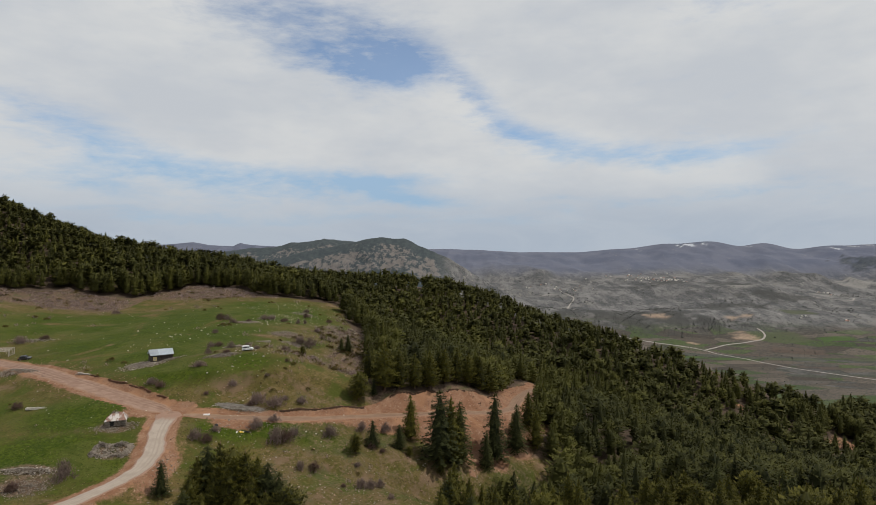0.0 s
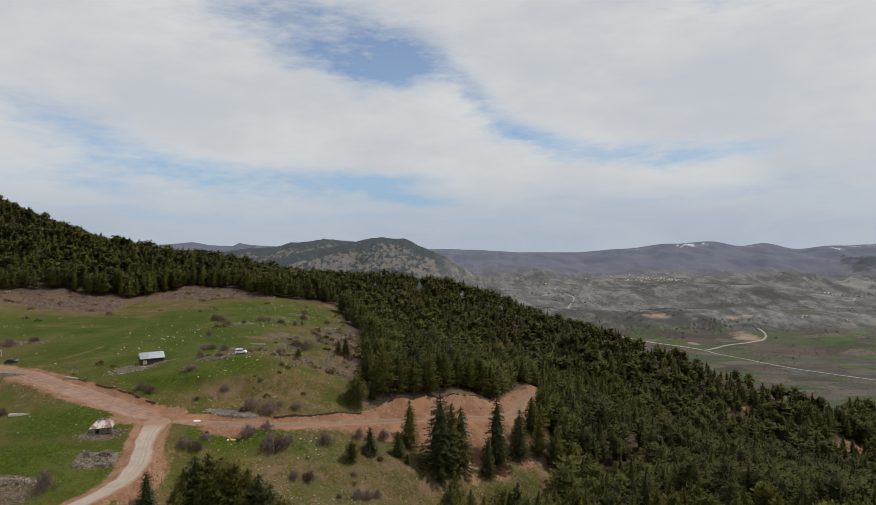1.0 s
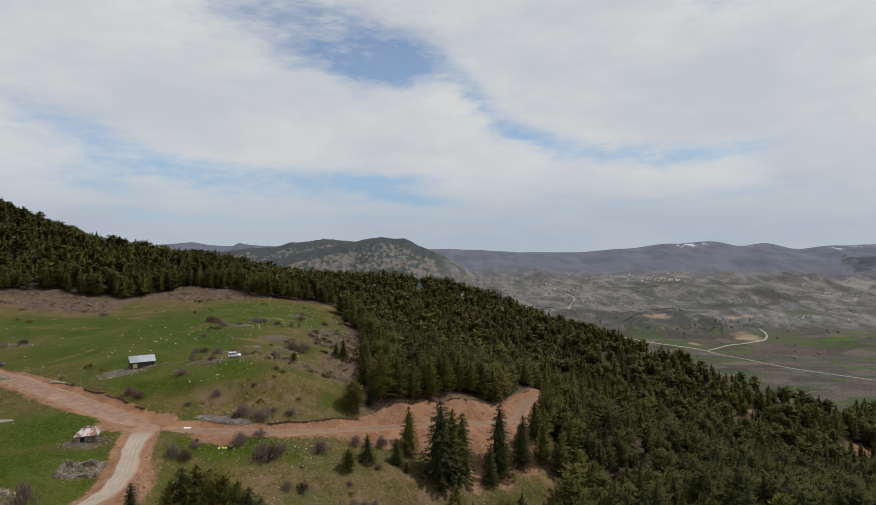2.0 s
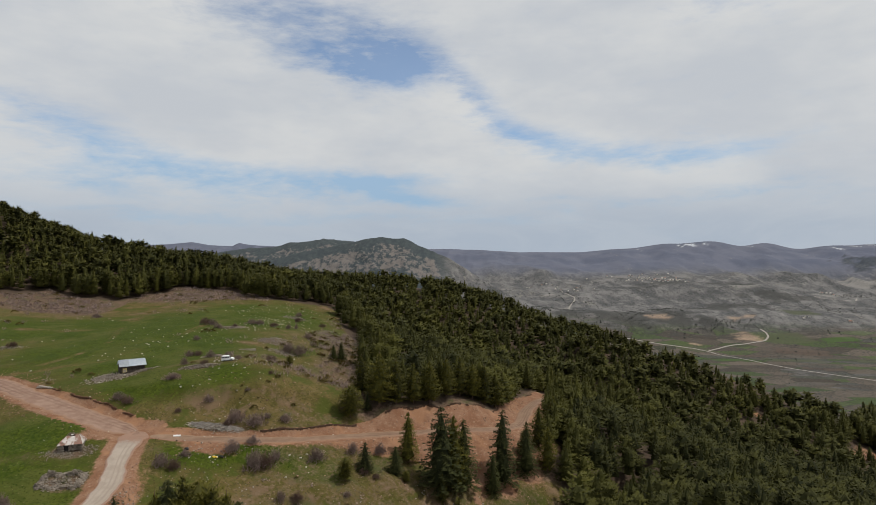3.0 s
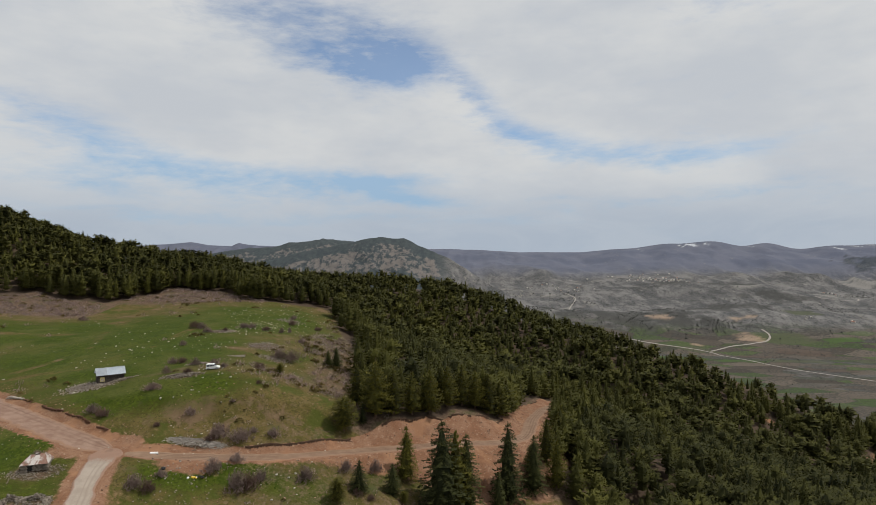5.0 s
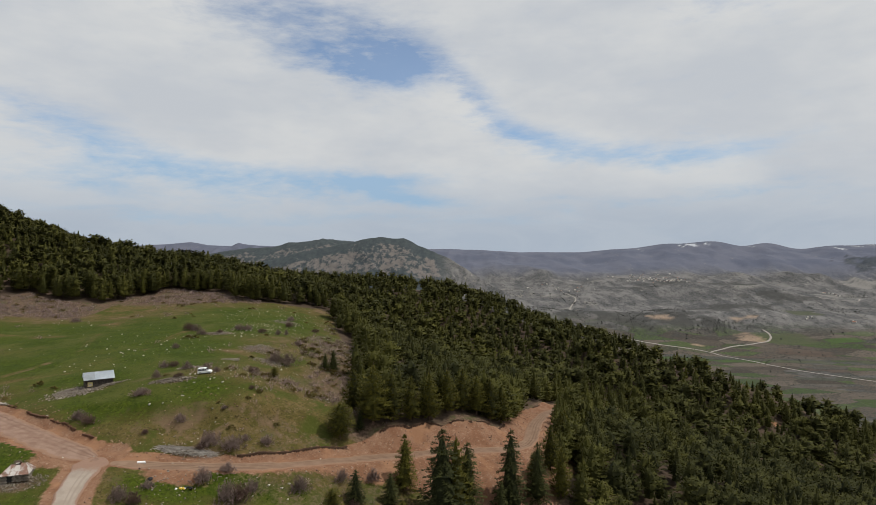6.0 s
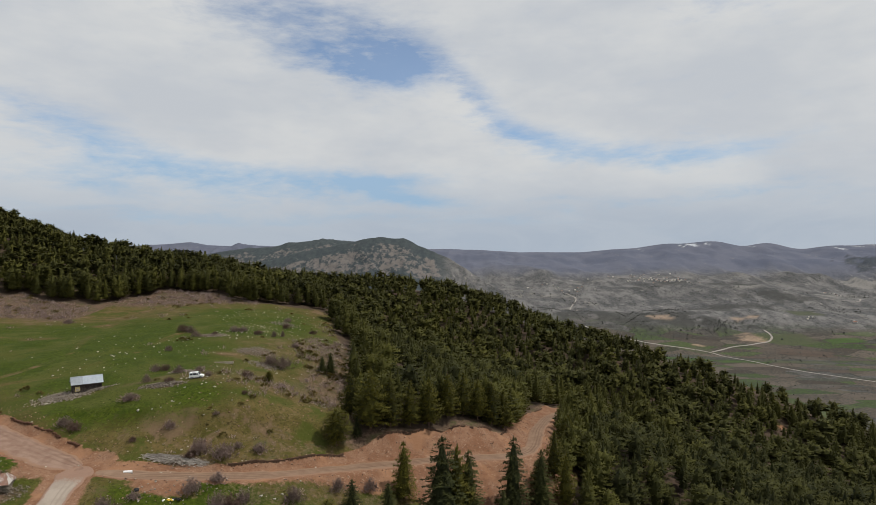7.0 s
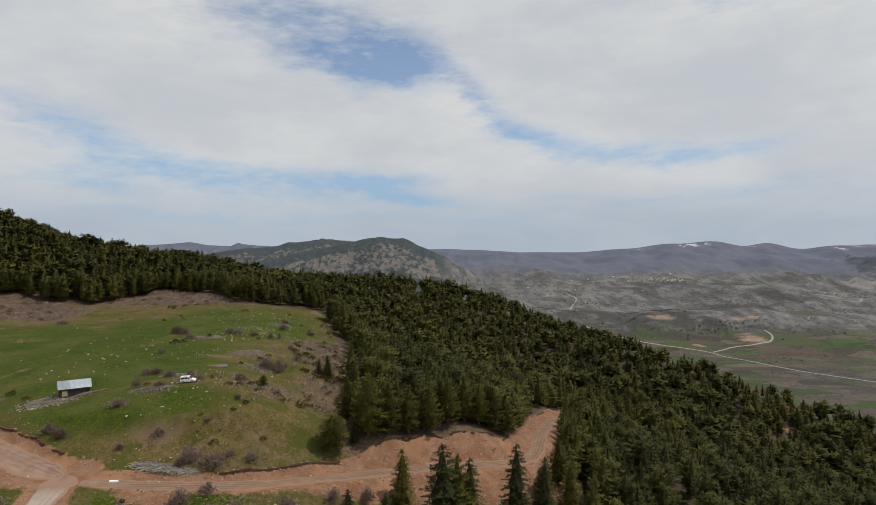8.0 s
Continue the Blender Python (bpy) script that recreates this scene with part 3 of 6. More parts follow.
SLOPES = ((880, 2450, 330, 95, 0.0, THICKET), (1330, 2700, 240, 60, 0.1, THICKET), (1700, 2900, 200, 50, -0.1, THICKET), (1350, 3250, 300, 60, 0.15, THICKET), (560, 3050, 90, 40, 0.1, SCREE), (1030, 2650, 120, 26, 0.1, SCREE), (1500, 3020, 110, 30, -0.2, SCREE), (1250, 3420, 130, 40, 0.1, SCREE), (1190, 2290, 55, 30, 0.0, BARE), (945, 2180, 28, 20, 0.0, BARE), (1270, 2500, 60, 24, 0.3, BARE), (905, 2460, 40, 24, 0.2, BARE), (600, 2800, 28, 45, 0.0, SCREE), (1960, 3010, 60, 60, 0.2, SCREE), (2080, 3080, 40, 50, 0.2, SCREE),
          (2500, 3500, 150, 110, 0.3, SCREE), (2790, 3850, 150, 120, 0.1, WOODS))
SNOWFIELDS = ((0.424, 26), (0.446, 15), (0.52, 14), (0.405, 12), (0.335, 10), (0.66, 30), (0.70, 28), (0.735, 34))


def land_cover(x, y):
    """Colour and share of the fields, bare patches and old snow of the far country."""
    colour, share = np.zeros((len(x), 3)), np.zeros(len(x))
    rag = 0.75 * fractal(x, y * 1.6, 55.0, 4, 47)
    rows = [(*r, n < 11) for n, r in enumerate(VALLEY_FLOOR + SLOPES)]
    rows += [(b * 4420, 4420 - 20 * (n % 3), r, 60, 0.1, SNOW, False) for n, (b, r) in enumerate(SNOWFIELDS)]
    for cx, cy, rx, ry, turn, kind, square in rows:
        c, s_ = math.cos(turn), math.sin(turn)
        u, v = ((x - cx) * c + (y - cy) * s_) / rx, (-(x - cx) * s_ + (y - cy) * c) / ry
        d = np.maximum(np.abs(u), np.abs(v)) + 0.15 * rag if square else np.hypot(u, v) + rag
        k = smooth(1.12, 0.88, d) if square else smooth(1.3, 0.6, d)
        colour = colour * (1 - k[:, None]) + np.array(kind) * k[:, None]
        share = np.maximum(share, k)
    return np.concatenate([np.where(share[:, None] > 0, colour / np.maximum(share, 1e-3)[:, None], 0), share[:, None]], 1)


def build_ground():
    ys = np.concatenate([-4200 * (np.arange(14, 0, -1) / 14) ** 2.2, np.arange(0, 126, 6.0), np.arange(126, 246, 1.0), np.arange(246, 420, 2.2), np.arange(420, 640, 5.5), 640 * (2000 / 640) ** np.linspace(0, 1, 80, endpoint=False), np.arange(2000, 2420, 10), 2420 * (4850 / 2420) ** np.linspace(0, 1, 90)])
    core = np.r_[np.linspace(-1, -0.5, 70, endpoint=False), np.linspace(-0.5, 0.14, 240, endpoint=False), np.linspace(0.14, 1, 131)]
    rim = 1 + 5 * (np.arange(1, 15) / 14) ** 2
    us = np.r_[-rim[::-1], core, rim]
    fan = np.where(ys > 0, np.maximum(1, ys / 400), np.maximum(1, -ys / 900))
    y, x = np.repeat(ys[:, None], len(us), 1), us[None] * 375 * fan[:, None]
    z, earth, far = survey(x, y)
    nr, nc = x.shape
    i = np.arange(nr * nc).reshape(nr, nc)
    faces = np.stack([i[:-1, :-1], i[:-1, 1:], i[1:, 1:], i[1:, :-1]], -1).reshape(-1, 4)
    me = mesh("ground", np.stack([x, y, z], -1).reshape(-1, 3), faces, M_GROUND, True)
    x, y, z, earth, far = [a.ravel() for a in (x, y, z, earth, far)]
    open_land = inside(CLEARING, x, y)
    lush = pasture(x, y)
    # heath and brush belts: below the wood on the ridge and along the edge of the lower wood
    heath = np.maximum(belt(x, y), smooth(-62, -42, x) * smooth(225, 245, y) * (y < 420) * 0.98)
    heath = np.maximum(heath, smooth(-255, -300, x) * (y > 300))
    heath = np.maximum(np.maximum(heath * 0.62, 0.85 * belt(x, y)), 0.8 * smooth(-34, -26, x) * smooth(200, 206, y))
    heath = np.maximum(heath, 0.43 * smooth(-66, -40, x) * (y < 200))
    heath = np.where(open_land, heath, 0.95)
    for cx, cy, rx, ry in ((262, 380, 8, 8), (249, 374, 6, 6), (272, 378, 6, 6), (200, 391, 4, 4), (96, 330, 4, 4), (-60, 173.5, 8, 2.6), (-70, 149, 3.5, 12), (-88.5, 175, 5.5, 3.0), (12, 200, 5, 10), (27, 206, 6, 7), (19, 197, 5, 4)):
        earth = np.maximum(earth, 1.1 * np.exp(-(((x - cx) / rx) ** 2) - ((y - cy) / ry) ** 2))
    # trodden stony ground round the hut, the ruin, the barn and the heaps: x, y, half width, half depth
    for cx, cy, rx, ry in ((-91, 167, 6, 4), (-85, 155, 6.5, 4.5), (-104, 212.5, 8, 3.5), (-98, 140, 9, 6), (-101, 146, 9, 3), (-77, 211, 7, 3), (-96, 298.5, 8, 5), (-151, 214, 10, 4), (-62, 185, 7, 2.5), (-82, 204, 3.5, 2), (-70, 272, 9, 7)):
        heath = np.maximum(heath, 0.9 * np.exp(-(((x - cx) / rx) ** 2) - ((y - cy) / ry) ** 2))
    attribute(me, "soil", np.stack([lush, earth, heath], 1))
    attribute(me, "litter", 0.9 * ~open_land)
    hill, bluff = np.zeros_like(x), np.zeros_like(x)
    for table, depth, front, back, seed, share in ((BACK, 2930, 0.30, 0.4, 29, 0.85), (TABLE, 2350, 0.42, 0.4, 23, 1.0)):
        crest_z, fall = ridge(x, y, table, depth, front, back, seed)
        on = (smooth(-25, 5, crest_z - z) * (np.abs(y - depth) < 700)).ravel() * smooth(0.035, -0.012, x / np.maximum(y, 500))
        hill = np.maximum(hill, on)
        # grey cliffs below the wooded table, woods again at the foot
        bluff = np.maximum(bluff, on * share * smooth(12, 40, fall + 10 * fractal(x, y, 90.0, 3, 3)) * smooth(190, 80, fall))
    # third channel: share of the haze-blue colour, by distance
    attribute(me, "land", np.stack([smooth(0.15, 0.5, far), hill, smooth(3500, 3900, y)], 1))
    attribute(me, "bluff", bluff)
    attribute(me, "cover", land_cover(x, y))
    attribute(me, "floor", smooth(2500, 2250, y) * smooth(-150, -270, z))
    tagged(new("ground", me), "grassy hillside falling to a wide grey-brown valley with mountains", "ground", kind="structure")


def build_road(road, name, material_, lift, label, flare=0.0):
    half = road.half(road.s) * (1 + flare * smooth(14, 3, road.s[-1] - road.s)) * (0.3 + 0.7 * smooth(0, 9, road.s))
    if flare:
        half = half * np.sqrt(np.clip((road.s[-1] - road.s) / 5, 0.02, 1))
    across = np.linspace(-1, 1, 25)
    # wheel ruts that wander along the track
    run = road.s[:, None] + 0 * across
    a = across[None] + 0.16 * fractal(run, 0 * run, 60.0, 2, road.seed + 3)
    lane = np.maximum.reduce([k * np.exp(-(((a - c) / w_) ** 2)) for c, w_, k in ((-0.52, 0.07, 0.8), (-0.12, 0.06, 1.0), (0.24, 0.08, 0.9), (0.6, 0.06, 0.7))])
    lane = lane * np.clip(0.7 + 1.1 * fractal(run * 0.22, 5 * a, 6.0, 2, road.seed + 5), 0, 1)
    rut = -0.03 * lane + 0.05 * (1 - across[None] ** 2)
    edge = 1 + 0.12 * hash_noise(np.repeat(road.s[:, None], 25, 1) / 2.1, np.sign(across)[None] * 9.0 + 0 * road.s[:, None], 40)
    w = across[None] * half[:, None] * edge
    x = road.p[:, :1] + road.side[:, :1] * w
    y = road.p[:, 1:2] + road.side[:, 1:] * w
    ends = smooth(0, 6, road.s) * (1.0 if flare else smooth(0, 6, road.s[-1] - road.s))
    z = road.p[:, 2:] + lift - 0.3 * (1 - ends[:, None]) + rut + 0.05 * fractal(x, y, 2.0, 2, 9) - 0.14 * (np.abs(across)[None] > 0.99)
    if flare:
        # the gravel spreads over the older dirt roads at the junction
        base = height(x.ravel(), y.ravel()).reshape(x.shape)
        z = np.where(np.abs(across)[None] > 0.99, base - 0.06, np.maximum(z - 0.5 * smooth(6, 2, road.s[-1] - road.s)[:, None], base + 0.12 * smooth(1.5, 6, road.s[-1] - road.s)[:, None]))
    n = len(road.s)
    i = np.arange(n * 25).reshape(n, 25)
    faces = np.stack([i[:-1, :-1], i[:-1, 1:], i[1:, 1:], i[1:, :-1]], -1).reshape(-1, 4)
    me = mesh(name, np.stack([x, y, z], -1).reshape(-1, 3), faces, material_, True)
    attribute(me, "lane", lane.ravel())
    verge = np.maximum(smooth(0.55, 1.05, np.abs(across))[None], 1.5 * smooth(13, 3, road.s[-1] - road.s)[:, None] if flare else 0.0)
    attribute(me, "verge", (verge + 0 * x).ravel())
    tagged(new(name, me), label, "road", kind="structure")


build_ground()
build_road(ROAD_RIGHT, "road", M_TAN_ROAD, 0.0, "tan dirt track with wheel ruts below a cut bank")
build_road(ROAD_LEFT, "road", M_RED_ROAD, 0.03, "wide rutted red dirt road on the hillside")
build_road(ROAD_WHITE, "road", M_WHITE_ROAD, 0.06, "pale gravel road with red earth shoulders", 0.25)

# ---- trees ----
rng = np.random.default_rng(7)


def spray(centres, outward, size, blades, rng, droop=0.0, width=0.3, flat=1.2):
    """Needle sprays: at every centre some pointed blades that fan outward. Returns verts (n, 3) in threes."""
    n = len(centres)
    c = np.repeat(centres, blades, 0)
    o = np.repeat(outward, blades, 0)
    s = np.repeat(size, blades)[:, None]
    d = o + rng.normal(0, 0.62, (n * blades, 3)) * (1, 1, 0.75)
    d[:, 2] += 0.12 - droop
    d /= np.linalg.norm(d, axis=1, keepdims=True)
    p = np.cross(d, rng.normal(0, 0.55, d.shape) + (0, 0, flat))
    p /= np.linalg.norm(p, axis=1, keepdims=True) + 1e-9
    ln = s * rng.uniform(0.7, 1.25, (n * blades, 1))
    base = c - d * ln * 0.35
    mid = width * ln * rng.uniform(0.7, 1.2, (n * blades, 1))
    return np.stack([base - p * mid, base + p * mid, c + d * ln * 0.75], 1).reshape(-1, 3)


def outline(kind, t):
    """Share of the full girth at a share t of the crown's height."""
    if kind in ("fir", "thin"):
        return max((1 - t) ** 0.55, 0.07) * (0.8 + 0.2 * min(1, t / 0.1))
    if kind == "pine":
        return max((1 - t**1.65) ** 0.88, 0.08) * (0.74 + 0.26 * min(1, t / 0.25))
    return math.sqrt(max(0.04, 1 - ((t - 0.38) / 0.64) ** 2))


SHAPES = {"pine": (0.08, 0.235, 0.20, 0.10), "fir": (0.02, 0.262, 0.12, 0.20), "round": (0.10, 0.265, 0.24, 0.12), "thin": (0.05, 0.21, 0.12, 0.18)}


def crown(kind, tiers, boughs, steps, rng, low=None):
    """A conifer's crown of unit height: tiers of flat boughs edged with short needle sprays. Returns triangles and a tone for each corner."""
    foot, fat, rise, droop = SHAPES[kind]
    top = 0.95 if kind in ("fir", "thin") else 0.90
    start = foot if low is None else low
    tri, tone = [], []
    for i in range(tiers):
        h = start + (top - start) * (i + rng.uniform(0.2, 0.8)) / tiers
        prof = outline(kind, (h - foot) / (top - foot))
        n = max(3, round(boughs * (0.4 + 0.6 * prof)))
        turn = rng.uniform(0, 6.28)
        for j in range(n):
            if rng.uniform() < 0.06:
                continue
            ang = turn + 6.283 * (j + rng.uniform(-0.35, 0.35)) / n
            r = fat * prof * rng.uniform(0.76, 1.16)
            out, side = np.array([math.cos(ang), math.sin(ang), 0.0]), np.array([-math.sin(ang), math.cos(ang), 0.0])
            roll = np.array([0, 0, rng.normal(0, 0.35)])
            lift = rise + rng.normal(0, 0.14)
            hh = h + rng.normal(0, 0.015)
            own = rng.uniform(0, 1)
            # the inner third of a bough is hidden in the crown
            inner = 0.35 if steps > 1 else 0.15

            def spine(q):
                return out * r * q + np.array([0, 0, hh + r * (lift * q - droop * q * q)])

            for k in range(steps):
                q = inner + (1 - inner) * (k + 0.5) / steps
                gap = (1 - inner) / steps
                w = min(r * (0.50 - 0.28 * q) + 0.008, 0.022 if kind == "fir" else 0.028) if steps > 2 else r * (0.52 - 0.24 * q) + 0.010
                if steps == 3:
                    w = min(r * (0.50 - 0.24 * q) + 0.008, 0.038)
                for sgn in (-1, 1):
                    wob = rng.normal(0, 0.22 * w + 0.002, 3)
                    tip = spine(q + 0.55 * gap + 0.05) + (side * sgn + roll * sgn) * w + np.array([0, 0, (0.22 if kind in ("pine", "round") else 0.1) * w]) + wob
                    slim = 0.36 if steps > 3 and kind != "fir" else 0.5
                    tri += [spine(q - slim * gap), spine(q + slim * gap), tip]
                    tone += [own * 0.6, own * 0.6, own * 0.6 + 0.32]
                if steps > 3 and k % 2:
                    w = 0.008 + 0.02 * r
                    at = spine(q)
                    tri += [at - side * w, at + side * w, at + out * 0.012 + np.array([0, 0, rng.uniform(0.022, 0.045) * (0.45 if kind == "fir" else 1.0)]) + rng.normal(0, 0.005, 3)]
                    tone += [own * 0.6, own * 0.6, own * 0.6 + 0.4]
            w = r * 0.12 + 0.004
            q = 1 - 0.5 * (1 - inner) / steps
            tri += [spine(q) - side * w, spine(q) + side * w, spine(1.08) + np.array([0, 0, 0.008 + (0.028 if kind in ("pine", "round") else 0.0)])]
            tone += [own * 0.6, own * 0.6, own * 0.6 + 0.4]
    for j in range(4):
        ang = rng.uniform(0, 6.28)
        base = np.array([0, 0, top - 0.05])
        side = np.array([math.cos(ang), math.sin(ang), 0]) * 0.020
        tri += [base - side, base + side, np.array([rng.normal(0, 0.010), rng.normal(0, 0.010), top + rng.uniform(-0.015, 0.03)])]
        tone += [0.3, 0.3, 0.6]
    return np.array(tri), np.array(tone)


def core(kind, rng, seg=7, fill=0.85):
    """The dense heart of a crown, painted dark for inner shade: a rough tiered cone of facets."""
    foot, fat = SHAPES[kind][:2]
    levels = np.array([0.03, 0.12, 0.30, 0.31, 0.52, 0.53, 0.72, 0.73, 0.90, 0.99])
    swell = np.array([0.30, 0.72, 0.50, 0.70, 0.50, 0.68, 0.46, 0.62, 0.50, 0.2])
    a = np.linspace(0, 2 * np.pi, seg, endpoint=False)
    ring = [np.stack([np.cos(a), np.sin(a), 0 * a], 1) * fat * outline(kind, t) * k * fill * rng.uniform(0.72, 1.22, (seg, 1)) + (0, 0, foot + (0.9 - foot) * t) for t, k in zip(levels, swell)]
    tri = []
    for lo, hi in zip(ring[:-1], ring[1:]):
        for i in range(seg):
            j = (i + 1) % seg
            tri += [lo[i], lo[j], hi[j], lo[i], hi[j], hi[i]]
    return np.array(tri)


def stem(seg=6, limbs=0, rng=None):
    """Trunk of unit height, tapered, with a few bare limbs."""
    a = np.linspace(0, 2 * np.pi, seg, endpoint=False)
    rings = [np.stack([np.cos(a) * r, np.sin(a) * r, 0 * a + z], 1) for z, r in ((-0.03, 0.02), (0.03, 0.0145), (0.5, 0.009), (0.97, 0.001))]
    tri = []
    for lo, hi in zip(rings[:-1], rings[1:]):
        for i in range(seg):
            j = (i + 1) % seg
            tri += [lo[i], lo[j], hi[j], lo[i], hi[j], hi[i]]
    for _ in range(limbs):
        z, b, ln = rng.uniform(0.12, 0.7), rng.uniform(0, 6.28), rng.uniform(0.05, 0.13)
        tip = np.array([np.cos(b) * ln, np.sin(b) * ln, z + 0.02])
        side = np.array([-np.sin(b), np.cos(b), 0]) * 0.004
        foot = np.array([0, 0, z])
        up = np.array([0, 0, 0.006])
        tri += [foot - side, foot + side, tip, foot + up, foot - side, tip, foot + side, foot + up, tip]
    return np.array(tri)


def roundness(tri):
    """Ways out of a crown of unit height, for every corner."""
    o = tri * (1, 1, 0.4) + (0, 0, -0.08)
    return o / np.maximum(np.linalg.norm(o, axis=1, keepdims=True), 1e-6)


def tri_mesh(name, tri, material_, tone=None, outward=None):
    me = mesh(name, tri, np.arange(len(tri)).reshape(-1, 3), material_)
    if outward is not None:
        me.attributes.new("outward", "FLOAT_VECTOR", "POINT").data.foreach_set("vector", np.asarray(outward, np.float32).ravel())
    if tone is not None:
        attribute(me, "tone", tone)
    return me


KINDS = ("pine", "fir", "pine", "round", "thin", "pine")


def whole(kind, tiers, boughs, steps, seg, low=None, fill=0.85):
    """Crown and dark heart together."""
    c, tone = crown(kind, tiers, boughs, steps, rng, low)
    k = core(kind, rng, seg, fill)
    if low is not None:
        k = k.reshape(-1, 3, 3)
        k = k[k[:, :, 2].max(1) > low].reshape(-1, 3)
    # shade inside the crown is put into the heart's tone
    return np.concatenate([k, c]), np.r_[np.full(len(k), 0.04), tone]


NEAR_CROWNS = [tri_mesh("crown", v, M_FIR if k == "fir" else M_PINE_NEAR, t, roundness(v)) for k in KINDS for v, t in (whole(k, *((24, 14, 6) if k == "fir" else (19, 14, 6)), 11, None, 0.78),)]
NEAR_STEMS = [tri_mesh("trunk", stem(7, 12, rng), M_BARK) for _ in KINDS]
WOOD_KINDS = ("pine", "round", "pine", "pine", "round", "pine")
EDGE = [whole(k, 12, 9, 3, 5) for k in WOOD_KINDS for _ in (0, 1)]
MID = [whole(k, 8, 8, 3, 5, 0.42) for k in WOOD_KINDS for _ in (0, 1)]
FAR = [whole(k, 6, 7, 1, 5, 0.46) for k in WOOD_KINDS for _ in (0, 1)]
LABELS = {"pine": "dark green mountain pine with layered boughs", "fir": "dark conical fir with boughs to the ground", "round": "broad old pine with a rounded crown", "thin": "slender young pine on the slope"}


def plant(x, y, tall, which, turn, girth=1.0, label="", group="pines at the roadside", z=None):
    """One tree as a thing of its own: trunk and crown."""
    z = float(height(x, y)[0]) if z is None else z
    tree = new("conifer_tree")
    tree.matrix_basis = Matrix.Translation((x, y, z - 0.15)) @ Matrix.Rotation(turn, 4, "Z") @ Matrix.Diagonal((tall * girth, tall * girth, tall, 1))
    for data, n in ((NEAR_STEMS[which], "trunk"), (NEAR_CROWNS[which], "crown")):
        part_ = new(n, data)
        part_.parent = tree
    return tagged(tree, label or LABELS[KINDS[which]], "tree", group)


# openings in the wood where red earth shows: x, y, radius
BARE_PATCHES = ((262, 380, 8), (249, 374, 7), (272, 378, 6), (200, 391, 5), (96, 330, 5))


def wood():
    """Scattered places for the trees of the wood: x, y, height."""
    step = 6.1
    gx, gy = np.meshgrid(np.arange(-500, 400, step), np.arange(94, 700, step))
    x = (gx + rng.uniform(-0.46, 0.46, gx.shape) * step).ravel()
    y = (gy + rng.uniform(-0.46, 0.46, gx.shape) * step).ravel()
    # the wood's upper edge comes and goes
    loose = smooth(235, 300, y)
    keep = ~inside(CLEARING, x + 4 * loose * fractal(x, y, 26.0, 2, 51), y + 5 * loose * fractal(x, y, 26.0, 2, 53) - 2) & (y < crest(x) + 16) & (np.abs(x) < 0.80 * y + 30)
    keep &= ~((x < -40) & (y < 330))
    for cx, cy, r in BARE_PATCHES:
        keep &= np.hypot(x - cx, y - cy) > r
    for road in ROADS:
        idx = np.nonzero(road.box(x, y, 12) & keep)[0]
        d = road.nearest(x[idx], y[idx])[0]
        keep[idx[d < 5.5]] = False
    x, y = x[keep], y[keep]
    tall = 13.9 + 1.8 * fractal(x, y, 60.0, 2, 3) + rng.normal(0, 1.7, len(x))
    tall = tall - 1.5 * smooth(120, 180, x) + 5.5 * smooth(215, 262, x)
    tall = tall * (1 - 0.12 * (y < 175) * (x < 62) * (x > -10))
    for cx, cy, r in BARE_PATCHES:
        # trees lowered in front so the bare patches show from the camera
        tall = tall * (1 - 0.5 * np.exp(-(((x - cx * 0.94) / (r + 3)) ** 2) - ((y - cy + r + 12) / 12) ** 2))
    return x, y, np.clip(tall, 3.5, 21)


